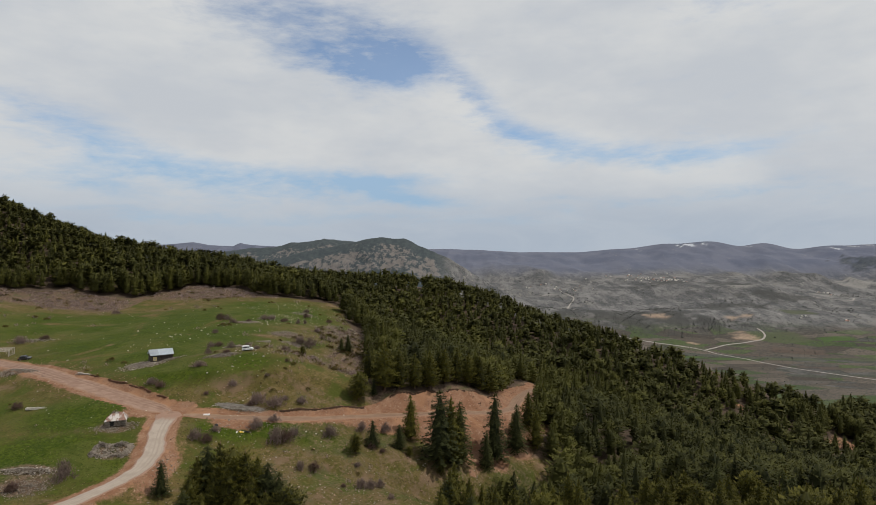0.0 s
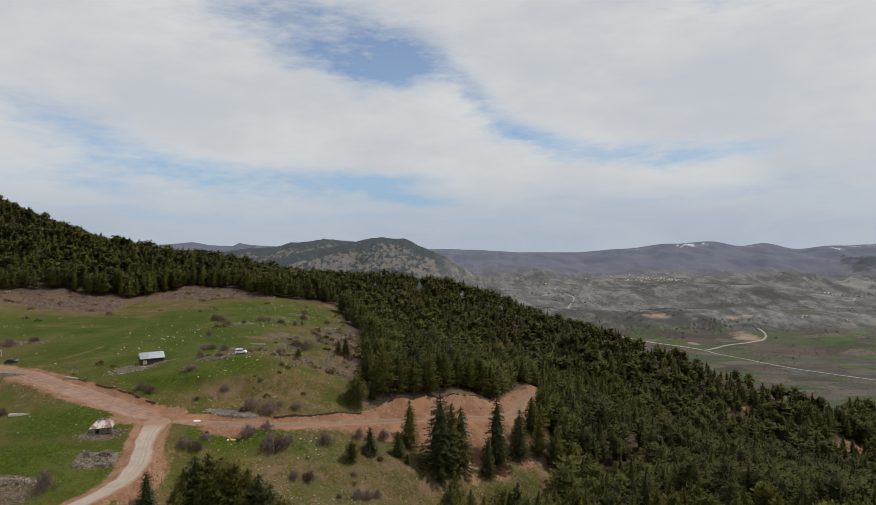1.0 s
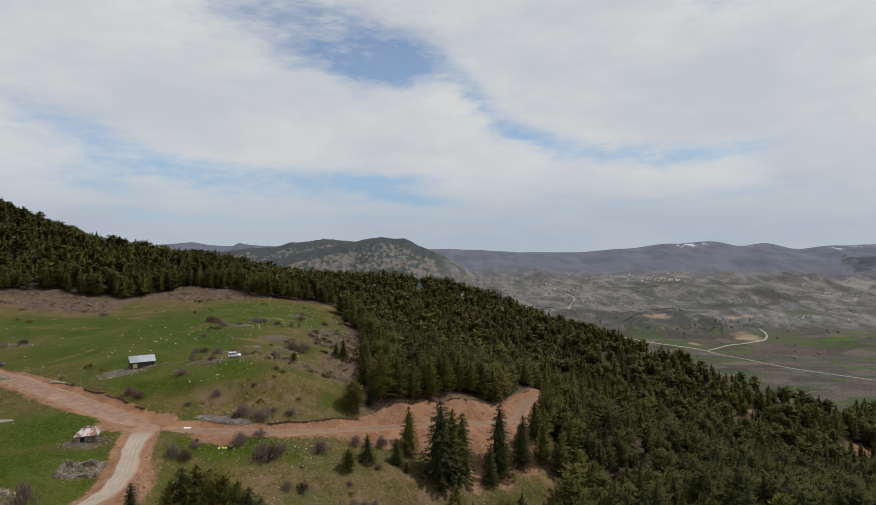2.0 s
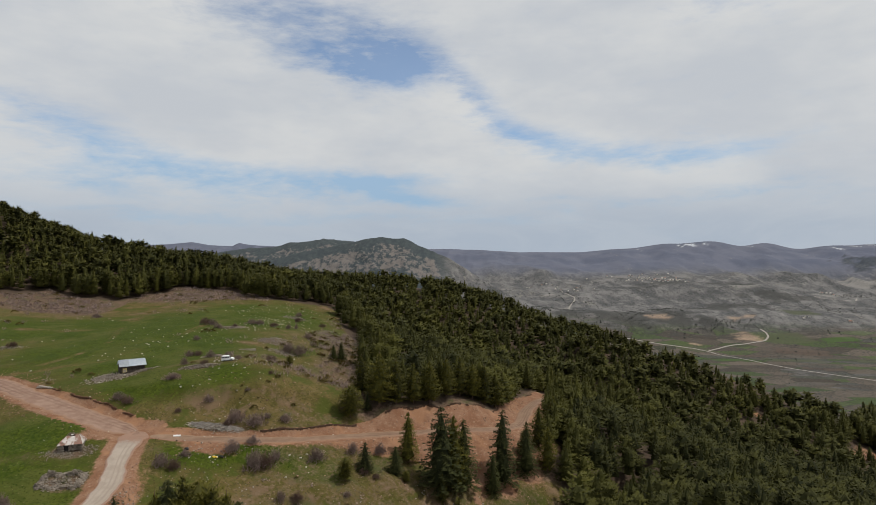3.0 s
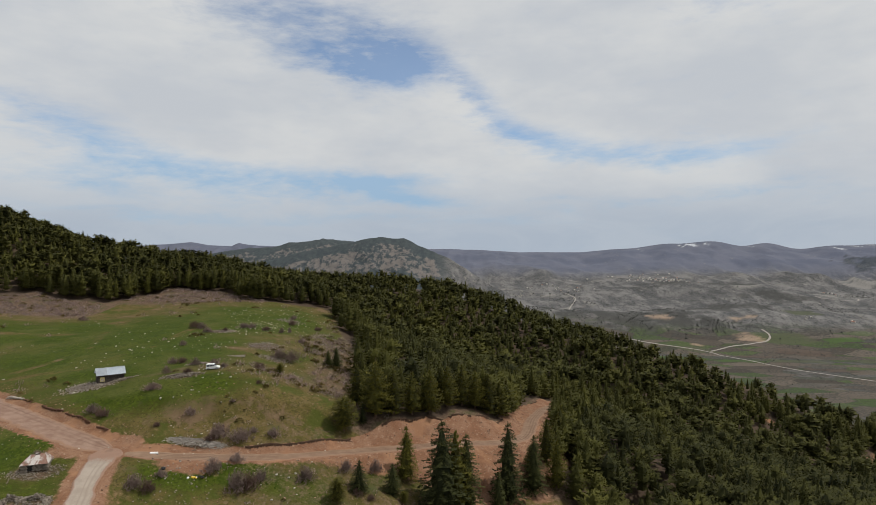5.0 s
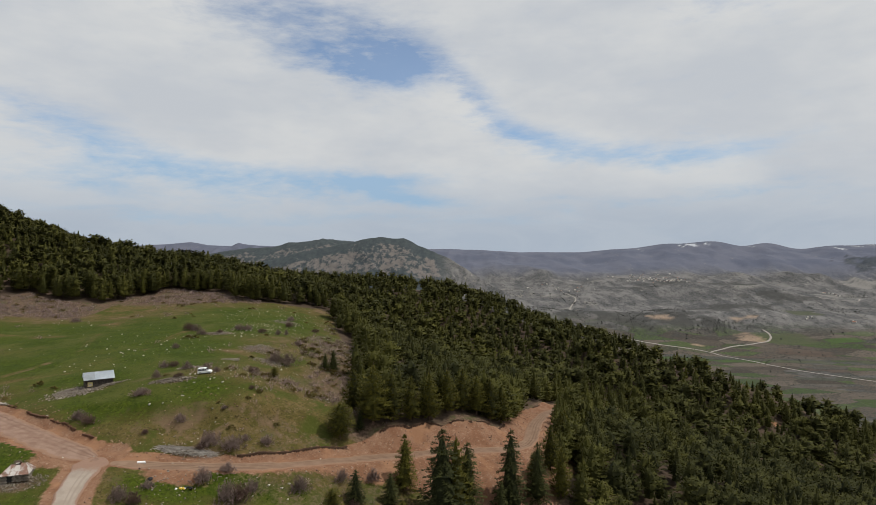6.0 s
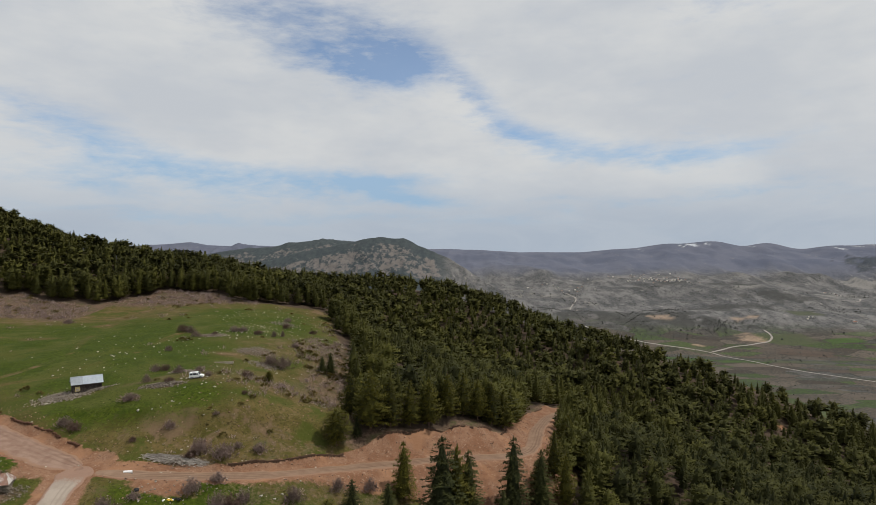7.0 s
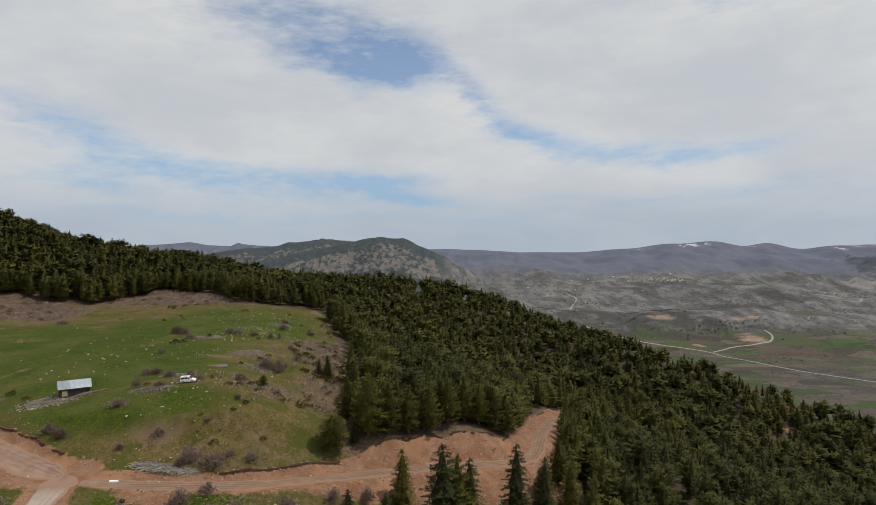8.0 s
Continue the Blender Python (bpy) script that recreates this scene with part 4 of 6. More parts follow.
def build_wood():
    x, y, tall = wood()
    z = height(x, y)
    # the lowest trees lie below the camera's view and get coarse shapes; those round the road cut are built one by one
    below_view = y < 2.15 * (40 - z - tall) - 4
    near = ~below_view & (y < 300)
    order = np.argsort(np.where(near, np.hypot(0.6 * x, y) - 45 * ((x > -35) & (x < 62) & (y > 196) & (y < 262)), 1e9))[:int(min(near.sum(), 160))]
    single = np.zeros(len(x), bool)
    single[order] = True
    for i in order:
        plant(x[i], y[i], tall[i], int((0, 2, 3, 5, 0, 2, 5, 1)[rng.integers(8)]), rng.uniform(0, 6.28), rng.uniform(1.0, 1.3), group="trees of the near wood", z=z[i])
    # trees at the rim of the wood show down to the ground
    rim = np.zeros(len(x), bool)
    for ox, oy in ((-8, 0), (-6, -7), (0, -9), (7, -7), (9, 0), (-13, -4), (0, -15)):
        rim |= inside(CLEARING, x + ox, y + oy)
    for cx, cy, r in BARE_PATCHES:
        rim |= np.hypot(x - cx, y - cy - 6) < r + 12
    deep = ~single & ~rim
    for name, pick, shapes in (("pine_wood", ~single & rim, EDGE), ("pine_wood", deep & ~below_view & (y < 330), MID), ("pine_wood", deep & (below_view | (y >= 330)), FAR)):
        idx = np.nonzero(pick)[0]
        parts, tones, ways = [], [], []
        for v, (shape, bough_tone) in enumerate(shapes):
            mine = idx[v::len(shapes)]
            a = rng.uniform(0, 6.28, len(mine))
            g = tall[mine] * rng.uniform(0.92, 1.35, len(mine))
            c, s = np.cos(a)[:, None], np.sin(a)[:, None]
            px = (c * shape[:, 0] - s * shape[:, 1]) * g[:, None] + x[mine, None]
            py = (s * shape[:, 0] + c * shape[:, 1]) * g[:, None] + y[mine, None]
            pz = shape[:, 2] * tall[mine, None] + z[mine, None]
            parts.append(np.stack([px, py, pz], -1).reshape(-1, 3))
            o = roundness(shape)
            ways.append(np.stack([c * o[:, 0] - s * o[:, 1], s * o[:, 0] + c * o[:, 1], np.repeat(o[None, :, 2], len(mine), 0)], -1).reshape(-1, 3))
            # tone by place: lowered on the right slope, raised at the crest
            place_tone = 0.20 + 0.20 * fractal(x[mine], y[mine], 70.0, 2, 41) - 0.22 * smooth(0, 90, x[mine]) * smooth(170, 250, y[mine]) + 0.18 * smooth(380, 470, y[mine]) * smooth(60, -40, x[mine])
            tones.append((np.clip(place_tone + rng.normal(0, 0.28, len(mine)), 0, 1)[:, None] * 0.75 + 0.55 * bough_tone[None]).ravel())
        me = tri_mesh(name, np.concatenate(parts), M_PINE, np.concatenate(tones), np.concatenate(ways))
        tagged(new(name, me), "dense dark green pine wood on the slope", "forest", kind="stuff")


build_wood()

# ---- placed trees ----
# x, y, height, kind of crown (0 pine, 1 fir, 3 round, 4 slender), girth
ROADSIDE = ((33.0, 216.0, 15.0, 0, 1.15), (40.0, 232.0, 13.0, 2, 1.2), (43.5, 246.0, 14.0, 0, 1.2), (27.0, 209.0, 9.0, 5, 1.2), (37.0, 224.0, 10.0, 5, 1.2), (-8.8, 191.2, 15.0, 4, 1.15), (0.6, 185.0, 24.0, 1, 1.1), (7.0, 190.5, 20.5, 1, 0.95), (4.0, 188.0, 23.0, 0, 1.0), (1.0, 182.0, 8.0, 4, 1.2), (19.1, 199.0, 23.5, 1, 0.85), (27.1, 204.0, 17.0, 1, 0.9), (34.5, 208.0, 16.0, 0, 1.0),
            (15.8, 193.0, 12.5, 1, 0.85), (-19.9, 180.4, 8.4, 1, 1.25), (-12.0, 184.0, 8.4, 1, 1.25), (-24.0, 172.8, 6.4, 3, 1.3), (-8.8, 182.0, 3.6, 3, 1.2))
PASTURE_EDGE = ((-27.0, 201.8, 10.6, 3, 1.35), (-19.0, 210.5, 18.5, 0, 1.35), (-40.8, 268.8, 8.1, 1, 1.3), (-43.5, 266.8, 6.6, 1, 1.3), (-22.5, 207.5, 6.0, 1, 1.0), (-51.5, 225.5, 4.4, 3, 1.2), (-14, 214.0, 15.5, 0, 1.25), (-25.5, 217, 14, 0, 1.3),
                (-8.5, 217.5, 14.5, 2, 1.3), (-3.0, 220.0, 15.5, 5, 1.25), (2.5, 226.5, 14.5, 0, 1.3), (7.5, 231.0, 15.0, 2, 1.25), (12.0, 232.0, 14.0, 5, 1.3), (16.5, 233.5, 15.0, 0, 1.2), (20.5, 236.5, 13.5, 2, 1.2), (24.0, 247.0, 14.0, 5, 1.2), (27.5, 260.0, 13.5, 0, 1.2))
CLUMP = ((-52.3, 139.0, 15.5), (-54.8, 137.9, 14.2), (-48.7, 137.9, 15.3), (-56.6, 136.1, 12.6), (-45.7, 136.8, 15.0), (-42.6, 136.1, 14.9), (-39.8, 134.4, 13.9), (-49.0, 134.6, 12.8), (-56.8, 132.6, 10.2),
         (-51.7, 133.1, 11.3), (-43.0, 132.6, 12.3), (-36.8, 132.6, 13.0), (-34.1, 130.2, 11.6), (-52.9, 129.1, 8.5), (-44.4, 129.3, 10.0), (-38.9, 129.3, 10.6), (-56.9, 129.3, 8.1), (-47, 141, 11))

for px, py, tall, which, girth in ROADSIDE:
    plant(px, py, tall, which, rng.uniform(0, 6.28), girth, "", "trees below the dirt track")
for px, py, tall, which, girth in PASTURE_EDGE:
    plant(px, py, tall, which, rng.uniform(0, 6.28), girth, "", "trees at the edge of the pasture")
for n, (px, py, tall) in enumerate(CLUMP):
    plant(px + 1.2, py, tall * 1.12, (0, 1, 3, 5, 2)[n % 5], rng.uniform(0, 6.28), 1.3, "", "clump of pines beside the gravel road")
plant(-65.7, 140.4, 8.8, 1, 1.0, 1.05, "small dark fir standing alone beside the gravel road")


# ---- helpers for built things ----
def part(name, bm, material_, parent, label=""):
    """Links a bmesh as one mesh object under a thing or a part."""
    me = bpy.data.meshes.new(name)
    bm.to_mesh(me)
    bm.free()
    me.materials.append(material_)
    ob = new(name, me)
    ob.parent = parent
    return tagged(ob, label) if label else ob


def box(sx, sy, sz, at=(0, 0, 0), turn=None, bevel=0.02):
    """A bevelled block whose base stands at `at`."""
    bm = bmesh.new()
    bmesh.ops.create_cube(bm, size=1.0)
    bmesh.ops.scale(bm, vec=(sx, sy, sz), verts=bm.verts)
    if bevel:
        bmesh.ops.bevel(bm, geom=bm.edges[:], offset=min(bevel, min(sx, sy, sz) * 0.3), segments=1, affect="EDGES")
    m = Matrix.Translation(at) @ (turn or Matrix()) @ Matrix.Translation((0, 0, sz / 2))
    bmesh.ops.transform(bm, matrix=m, verts=bm.verts)
    return bm


def prism(profile, width, narrow=1.0, top=None):
    """A side outline (x, z) drawn out to both sides; points above `top` are pulled in."""
    bm = bmesh.new()
    rows = []
    for s in (-1, 1):
        rows.append([bm.verts.new((px, s * width / 2 * (narrow if top is not None and pz > top else 1.0), pz)) for px, pz in profile])
    bm.faces.new(rows[0])
    bm.faces.new(rows[1][::-1])
    n = len(profile)
    for i in range(n):
        bm.faces.new((rows[0][i], rows[1][i], rows[1][(i + 1) % n], rows[0][(i + 1) % n]))
    bmesh.ops.recalc_face_normals(bm, faces=bm.faces)
    return bm


def plate(corners, thick):
    """A thin sheet over four or three corners, thickened along its normal."""
    bm = bmesh.new()
    c = [Vector(v) for v in corners]
    n = (c[1] - c[0]).cross(c[2] - c[0]).normalized() * thick
    lo, hi = [bm.verts.new(v) for v in c], [bm.verts.new(v + n) for v in c]
    bm.faces.new(lo[::-1])
    bm.faces.new(hi)
    for i in range(len(c)):
        j = (i + 1) % len(c)
        bm.faces.new((lo[i], lo[j], hi[j], hi[i]))
    return bm


def wheel_disc(radius, width, at, seg=14):
    bm = bmesh.new()
    bmesh.ops.create_cone(bm, cap_ends=True, segments=seg, radius1=radius, radius2=radius, depth=width)
    bmesh.ops.bevel(bm, geom=[e for e in bm.edges if abs(e.verts[0].co.z - e.verts[1].co.z) < 1e-4], offset=width * 0.15, segments=1, affect="EDGES")
    bmesh.ops.transform(bm, matrix=Matrix.Translation(at) @ Matrix.Rotation(math.pi / 2, 4, "X"), verts=bm.verts)
    return bm


CUBE = np.array([(a, b, c) for a in (-1, 1) for b in (-1, 1) for c in (-1, 1)], float)
CUBE_TRI = np.array([(0, 1, 3), (0, 3, 2), (4, 6, 7), (4, 7, 5), (0, 4, 5), (0, 5, 1), (2, 3, 7), (2, 7, 6), (0, 2, 6), (0, 6, 4), (1, 5, 7), (1, 7, 3)])


def stones(at, size, r, flat=0.7):
    """Angular stones at the given centres: verts and triangles."""
    n = len(at)
    v = CUBE[None] * r.uniform(0.45, 1.0, (n, 8, 3)) * (np.asarray(size).reshape(-1, 1, 1) / 2) * (1, 1, flat)
    a = r.uniform(0, 6.28, n)
    tilt = r.normal(0, 0.35, n)
    c, s = np.cos(a)[:, None], np.sin(a)[:, None]
    ct, st = np.cos(tilt)[:, None], np.sin(tilt)[:, None]
    x, y, z = v[..., 0], v[..., 1], v[..., 2]
    y, z = ct * y - st * z, st * y + ct * z
    x, y = c * x - s * y, s * x + c * y
    v = np.stack([x, y, z], -1) + np.asarray(at)[:, None]
    f = CUBE_TRI[None] + (np.arange(n) * 8)[:, None, None]
    return v.reshape(-1, 3), f.reshape(-1, 3)


M_STONE = varied("field_stone", (0.10, 0.083, 0.066), (0.37, 0.32, 0.265), 0.9, 0.6)
M_PALE_STONE = varied("pale_limestone", (0.19, 0.175, 0.135), (0.52, 0.485, 0.40), 0.9, 0.7)
M_CLOD = varied("red_clods", (0.12, 0.068, 0.046), (0.38, 0.25, 0.18), 0.9, 0.7)
M_TWIG = varied("grey_twigs", (0.132, 0.096, 0.082), (0.29, 0.212, 0.186))
M_TWIG_RED = varied("brown_twigs", (0.078, 0.048, 0.038), (0.185, 0.120, 0.097))
M_BRUSH = varied("mauve_brushwood", (0.19, 0.14, 0.125), (0.38, 0.29, 0.26))
M_OLIVE = varied("olive_shrub_leaves", (0.052, 0.047, 0.014), (0.150, 0.112, 0.036))
M_TIN_BLUE = simple("grey_blue_tin", (0.56, 0.62, 0.68), (0.66, 0.71, 0.76), 0.9, 0.5, 0.15, 0.5, 0.0)
M_TIN_GREY = simple("weathered_grey_tin", (0.44, 0.48, 0.52), (0.52, 0.56, 0.60), 0.9, 0.5, 0.15, 0.5, 0.0)
M_TIN_WHITE = simple("whitened_tin", (0.34, 0.30, 0.27), (0.62, 0.59, 0.55), 1.3, 0.5, 0.15, 0.4, 0.1)


def patched_tin():
    """Old roof sheets: grey-white coating flaked off to rust in streaks down the slope."""
    m, g, b = material("patched_tin", 0.6, 0.3)
    at = g.node("ShaderNodeTexCoord").outputs["Object"]
    own = g.math("MULTIPLY", g.node("ShaderNodeObjectInfo").outputs["Random"], 0.22)
    n, f = g.noise(g.stretch(at, (1.0, 0.7, 0.7)), 0.95, 5.0, 0.65, 0.4), g.noise(at, 7.0, 4.0, 0.65)
    pale = g.mix(f, col(0.30, 0.27, 0.25), col(0.60, 0.57, 0.53))
    rust = g.mix(f, col(0.13, 0.062, 0.043), col(0.27, 0.16, 0.12))
    wire(g, b, g.mix(g.span(g.math("ADD", n, own), 0.52, 0.66), pale, rust), f, 0.3, 0.03)
    return m


M_PATCHED = patched_tin()
M_RUST = simple("rusted_tin", (0.21, 0.095, 0.065), (0.38, 0.23, 0.17), 1.0, 0.8, 0.2, 0.2)
M_DARK_WOOD = simple("dark_weathered_boards", (0.030, 0.025, 0.022), (0.075, 0.062, 0.052), 2.0, 0.85)
M_GREY_WOOD = simple("grey_weathered_timber", (0.22, 0.19, 0.16), (0.40, 0.36, 0.31), 2.0, 0.85)
M_YELLOW_WOOD = simple("yellowed_boards", (0.42, 0.34, 0.14), (0.52, 0.44, 0.22), 2.5, 0.8)
M_CONCRETE = simple("pale_concrete", (0.42, 0.38, 0.32), (0.56, 0.52, 0.46), 1.2, 0.9)
M_OLD_CONCRETE = simple("old_stained_concrete", (0.22, 0.185, 0.14), (0.38, 0.335, 0.275), 1.2, 0.9)
M_WHITE = simple("white_paint", (0.76, 0.76, 0.75), (0.82, 0.82, 0.81), 1.5, 0.35, 0.02, 0.5)
M_CAR_DARK = simple("dark_grey_paint", (0.030, 0.032, 0.036), (0.045, 0.047, 0.052), 1.5, 0.3, 0.02, 0.5)
M_GLASS = simple("dark_car_glass", (0.012, 0.014, 0.016), (0.022, 0.024, 0.027), 1.0, 0.08, 0.0, 0.6)
M_TYRE = simple("tyre_rubber", (0.015, 0.015, 0.015), (0.028, 0.028, 0.028), 8.0, 0.85)
M_RIM = simple("steel_rim", (0.35, 0.35, 0.36), (0.45, 0.45, 0.46), 4.0, 0.4, 0.05, 0.5, 0.7)
M_LAMP = simple("clear_headlamp", (0.55, 0.56, 0.58), (0.66, 0.67, 0.69), 4.0, 0.15, 0.0, 0.5)
M_RED_LAMP = simple("red_tail_lamp", (0.30, 0.012, 0.010), (0.38, 0.02, 0.015), 4.0, 0.2, 0.0, 0.5)
M_BLACK = simple("black_plastic", (0.012, 0.012, 0.012), (0.03, 0.03, 0.03), 5.0, 0.5)
M_YELLOW = simple("yellow_plastic", (0.55, 0.36, 0.03), (0.66, 0.46, 0.06), 5.0, 0.5)
M_TURF = varied("torn_turf", (0.055, 0.033, 0.022), (0.145, 0.088, 0.056))

M_RED_TURF = varied("torn_red_soil", (0.085, 0.042, 0.027), (0.18, 0.098, 0.062))


# ---- the tin-roofed barn ----
def barn():
    z = min(float(v) for v in height([-103.5, -95.5], [213.2, 213.8]))
    thing = new("barn")
    thing.matrix_basis = Matrix.Translation((-101.4, 216.4, z + 0.75)) @ Matrix.Rotation(radians(35), 4, "Z")
    L, D, E, R = 7.3, 4.9, 2.2, 3.75
    for name, sx, sy, px, py in (("front_wall", L, 0.18, 0, -D / 2), ("back_wall", L, 0.18, 0, D / 2)):
        part(name, box(sx, sy, E + 1.3, (px, py, -1.3)), M_DARK_WOOD, thing)
    for s in (-1, 1):
        gable = prism([(-D / 2 + 0.1, -1.3), (D / 2 - 0.1, -1.3), (D / 2 - 0.1, E), (0, R - 0.05), (-D / 2 + 0.1, E)], 0.18)
        bmesh.ops.transform(gable, matrix=Matrix.Translation((s * (L / 2 - 0.09), 0, 0)) @ Matrix.Rotation(math.pi / 2, 4, "Z"), verts=gable.verts)
        part("gable_wall", gable, M_DARK_WOOD, thing)
    for i in range(33):
        part("board", box(0.19, 0.035, E + 0.85, (-L / 2 + 0.15 + i * 0.218, -D / 2 - 0.115, -0.88 + 0.03 * (i % 3)), bevel=0.0), M_DARK_WOOD, thing)
    sheets = 8
    w = (L + 0.7) / sheets
    for s in (-1, 1):
        for i in range(sheets):
            x0 = -L / 2 - 0.35 + i * w
            lift = 0.02 * (i % 2)
            bm = bmesh.new()
            steps = 10
            rows = []
            for k in range(steps + 1):
                xx, zz = x0 + (w + 0.04) * k / steps, lift + 0.022 * math.cos(k * math.pi)
                rows.append([bm.verts.new((xx, 0.0, R + 0.06 + zz)), bm.verts.new((xx, s * (D / 2 + 0.5), E - 0.16 + zz))])
            for a, b in zip(rows[:-1], rows[1:]):
                bm.faces.new((a[0], a[1], b[1], b[0]))
            bmesh.ops.solidify(bm, geom=bm.faces[:], thickness=0.015)
            part("roof_sheet", bm, M_TIN_GREY if i < 3 else M_TIN_BLUE, thing)
    part("ridge_cap", box(L + 0.75, 0.34, 0.05, (0, 0, R + 0.08)), M_TIN_GREY, thing)
    for s in (-1, 1):
        part("fascia", box(L + 0.7, 0.05, 0.16, (0, s * (D / 2 + 0.46), E - 0.38)), M_DARK_WOOD, thing)
    hatch = part("hatch", box(1.25, 0.05, 1.3, (-2.35, -D / 2 - 0.17, 0.15)), M_YELLOW_WOOD, thing, "pale yellow boarded hatch")
    part("hatch_pane", box(0.85, 0.03, 0.55, (-2.35, -D / 2 - 0.21, 0.32)), M_GREY_WOOD, hatch)
    part("door_post", box(0.16, 0.16, 2.6, (-3.45, -D / 2 - 0.2, -0.6)), M_DARK_WOOD, thing)
    part("step", box(1.4, 0.7, 0.3, (-2.4, -D / 2 - 0.6, -0.75)), M_CONCRETE, thing)
    tagged(thing, "dark wooden barn with grey-blue tin roof on a rubble base", "barn")


barn()


# ---- the stone hut with a patched tent roof ----
def stone_hut():
    r = np.random.default_rng(21)
    x, y = -91.6, 168.6
    z = float(height(x, y)[0])
    thing = new("stone_hut")
    thing.matrix_basis = Matrix.Translation((x, y, z - 0.1)) @ Matrix.Rotation(radians(20), 4, "Z")
    w, d, e, top = 4.7, 4.0, 1.45, 3.3
    for name, n, ox, oy, dx, dy, ln in (("front_wall", 60, -w / 2, -d / 2, 1, 0, w), ("back_wall", 50, -w / 2, d / 2, 1, 0, w), ("side_wall", 45, -w / 2, -d / 2, 0, 1, d), ("side_wall", 45, w / 2, -d / 2, 0, 1, d)):
        rows_, per = 5, int(ln / 0.42)
        pts = []
        for k in range(rows_):
            for i in range(per + 1):
                t = (i + 0.5 * (k % 2)) / per * ln
                if name == "front_wall" and 1.0 < t < 2.0 and k < 4:
                    continue
                pts.append((ox + dx * t, oy + dy * t, 0.12 + k * 0.32))
        v, f = stones(np.array(pts), r.uniform(0.42, 0.6, len(pts)), r, 0.8)
        ob = new(name, mesh(name, v, f, M_STONE))
        ob.parent = thing
    # black block set in the opening to stand for its shade
    part("doorway", box(1.05, 0.25, 1.35, (-w / 2 + 1.5, -d / 2 + 0.12, 0)), M_BLACK, thing, "black block in place of the doorway's shade")
    part("lintel", box(1.7, 0.4, 0.18, (-w / 2 + 1.5, -d / 2 - 0.05, 1.36)), M_DARK_WOOD, thing)
    # added slab that keeps the inside dark under the roof
    part("inner_shade", box(w - 0.5, d - 0.5, 0.1, (0, 0, 1.4)), M_DARK_WOOD, thing, "added dark slab for shade inside the hut")
    ax = 0.35
    ring = [(-w / 2 - 0.45, -d / 2 - 0.45), (w / 2 + 0.45, -d / 2 - 0.45), (w / 2 + 0.45, d / 2 + 0.45), (-w / 2 - 0.45, d / 2 + 0.45)]
    for i in range(4):
        (x0, y0), (x1, y1) = ring[i], ring[(i + 1) % 4]
        strips = 3 if i % 2 == 0 else 2
        for k in range(strips):
            a, b = k / strips, (k + 1) / strips
            p0, p1 = (x0 + (x1 - x0) * a, y0 + (y1 - y0) * a), (x0 + (x1 - x0) * b, y0 + (y1 - y0) * b)
            apex = (ax + 2.3 * (p0[0] / w), 0.3 * (p0[1] / d), top + 0.12 * r.uniform(-1, 1) - 0.25 * (p0[0] < -0.5))
            sag = 0.10 * r.uniform(-1, 1)
            lo0, lo1 = (p0[0], p0[1], e + 0.02 + sag), (p1[0], p1[1], e + 0.02 - sag)
            hi1 = (ax + 2.3 * (p1[0] / w), 0.3 * (p1[1] / d), apex[2] - 0.05)
            mat_ = M_RUST if i == 3 or (i == 2 and k != 1) else M_PATCHED
            part("roof_sheet", plate((lo0, lo1, hi1, apex), 0.03 + 0.012 * (k % 2)), mat_, thing)
    part("cap", box(0.7, 0.5, 0.12, (0.15, 0, top - 0.05), Matrix.Rotation(0.3, 4, "Z")), M_TIN_WHITE, thing)
    for sx, sy in ((-1.6, -1.9), (1.4, -1.7), (0.6, 1.8), (2.2, 0.3)):
        part("weight_stone", box(0.35, 0.3, 0.22, (sx, sy, e + 0.42), Matrix.Rotation(sx, 4, "Z"), 0.06), M_STONE, thing)
    tagged(thing, "low stone hut under a patched rusty white tin roof", "hut")


stone_hut()


# ---- the roofless ruin and the heaps of stone ----
def ruin():
    r = np.random.default_rng(5)
    thing = new("ruined_hut")
    zc = float(height(-85, 155)[0])
    thing.matrix_basis = Matrix.Translation((-85.2, 155.0, zc))
    runs = (("front_wall", (-4.3, -2.6), (3.9, -1.6), 0.7), ("back_wall", (-5.0, 2.2), (3.4, 3.2), 1.35), ("side_wall", (-4.3, -2.6), (-5.0, 2.2), 1.1), ("side_wall", (3.9, -1.6), (3.4, 3.2), 1.3))
    for name, a, b, tall in runs:
        n = 330
        t = r.uniform(0, 1, n)
        across = r.normal(0, 0.38, n)
        dirx, diry = b[0] - a[0], b[1] - a[1]
        ln = math.hypot(dirx, diry)
        px, py = a[0] + dirx * t - diry / ln * across, a[1] + diry * t + dirx / ln * across
        prof = tall * (0.6 + 0.4 * np.sin(t * 9 + tall)) * np.exp(-(across / 0.7) ** 2)
        gz = height(px - 85.2, py + 155.0) - zc
        pz = gz + prof * r.uniform(0.1, 1.0, n)
        v, f = stones(np.stack([px, py, pz], 1), r.uniform(0.2, 0.52, n), r, 0.55)
        ob = new(name, mesh(name, v, f, M_STONE))
        ob.parent = thing
    tagged(thing, "roofless ruin of tumbled grey dry-stone walls", "ruin")


ruin()


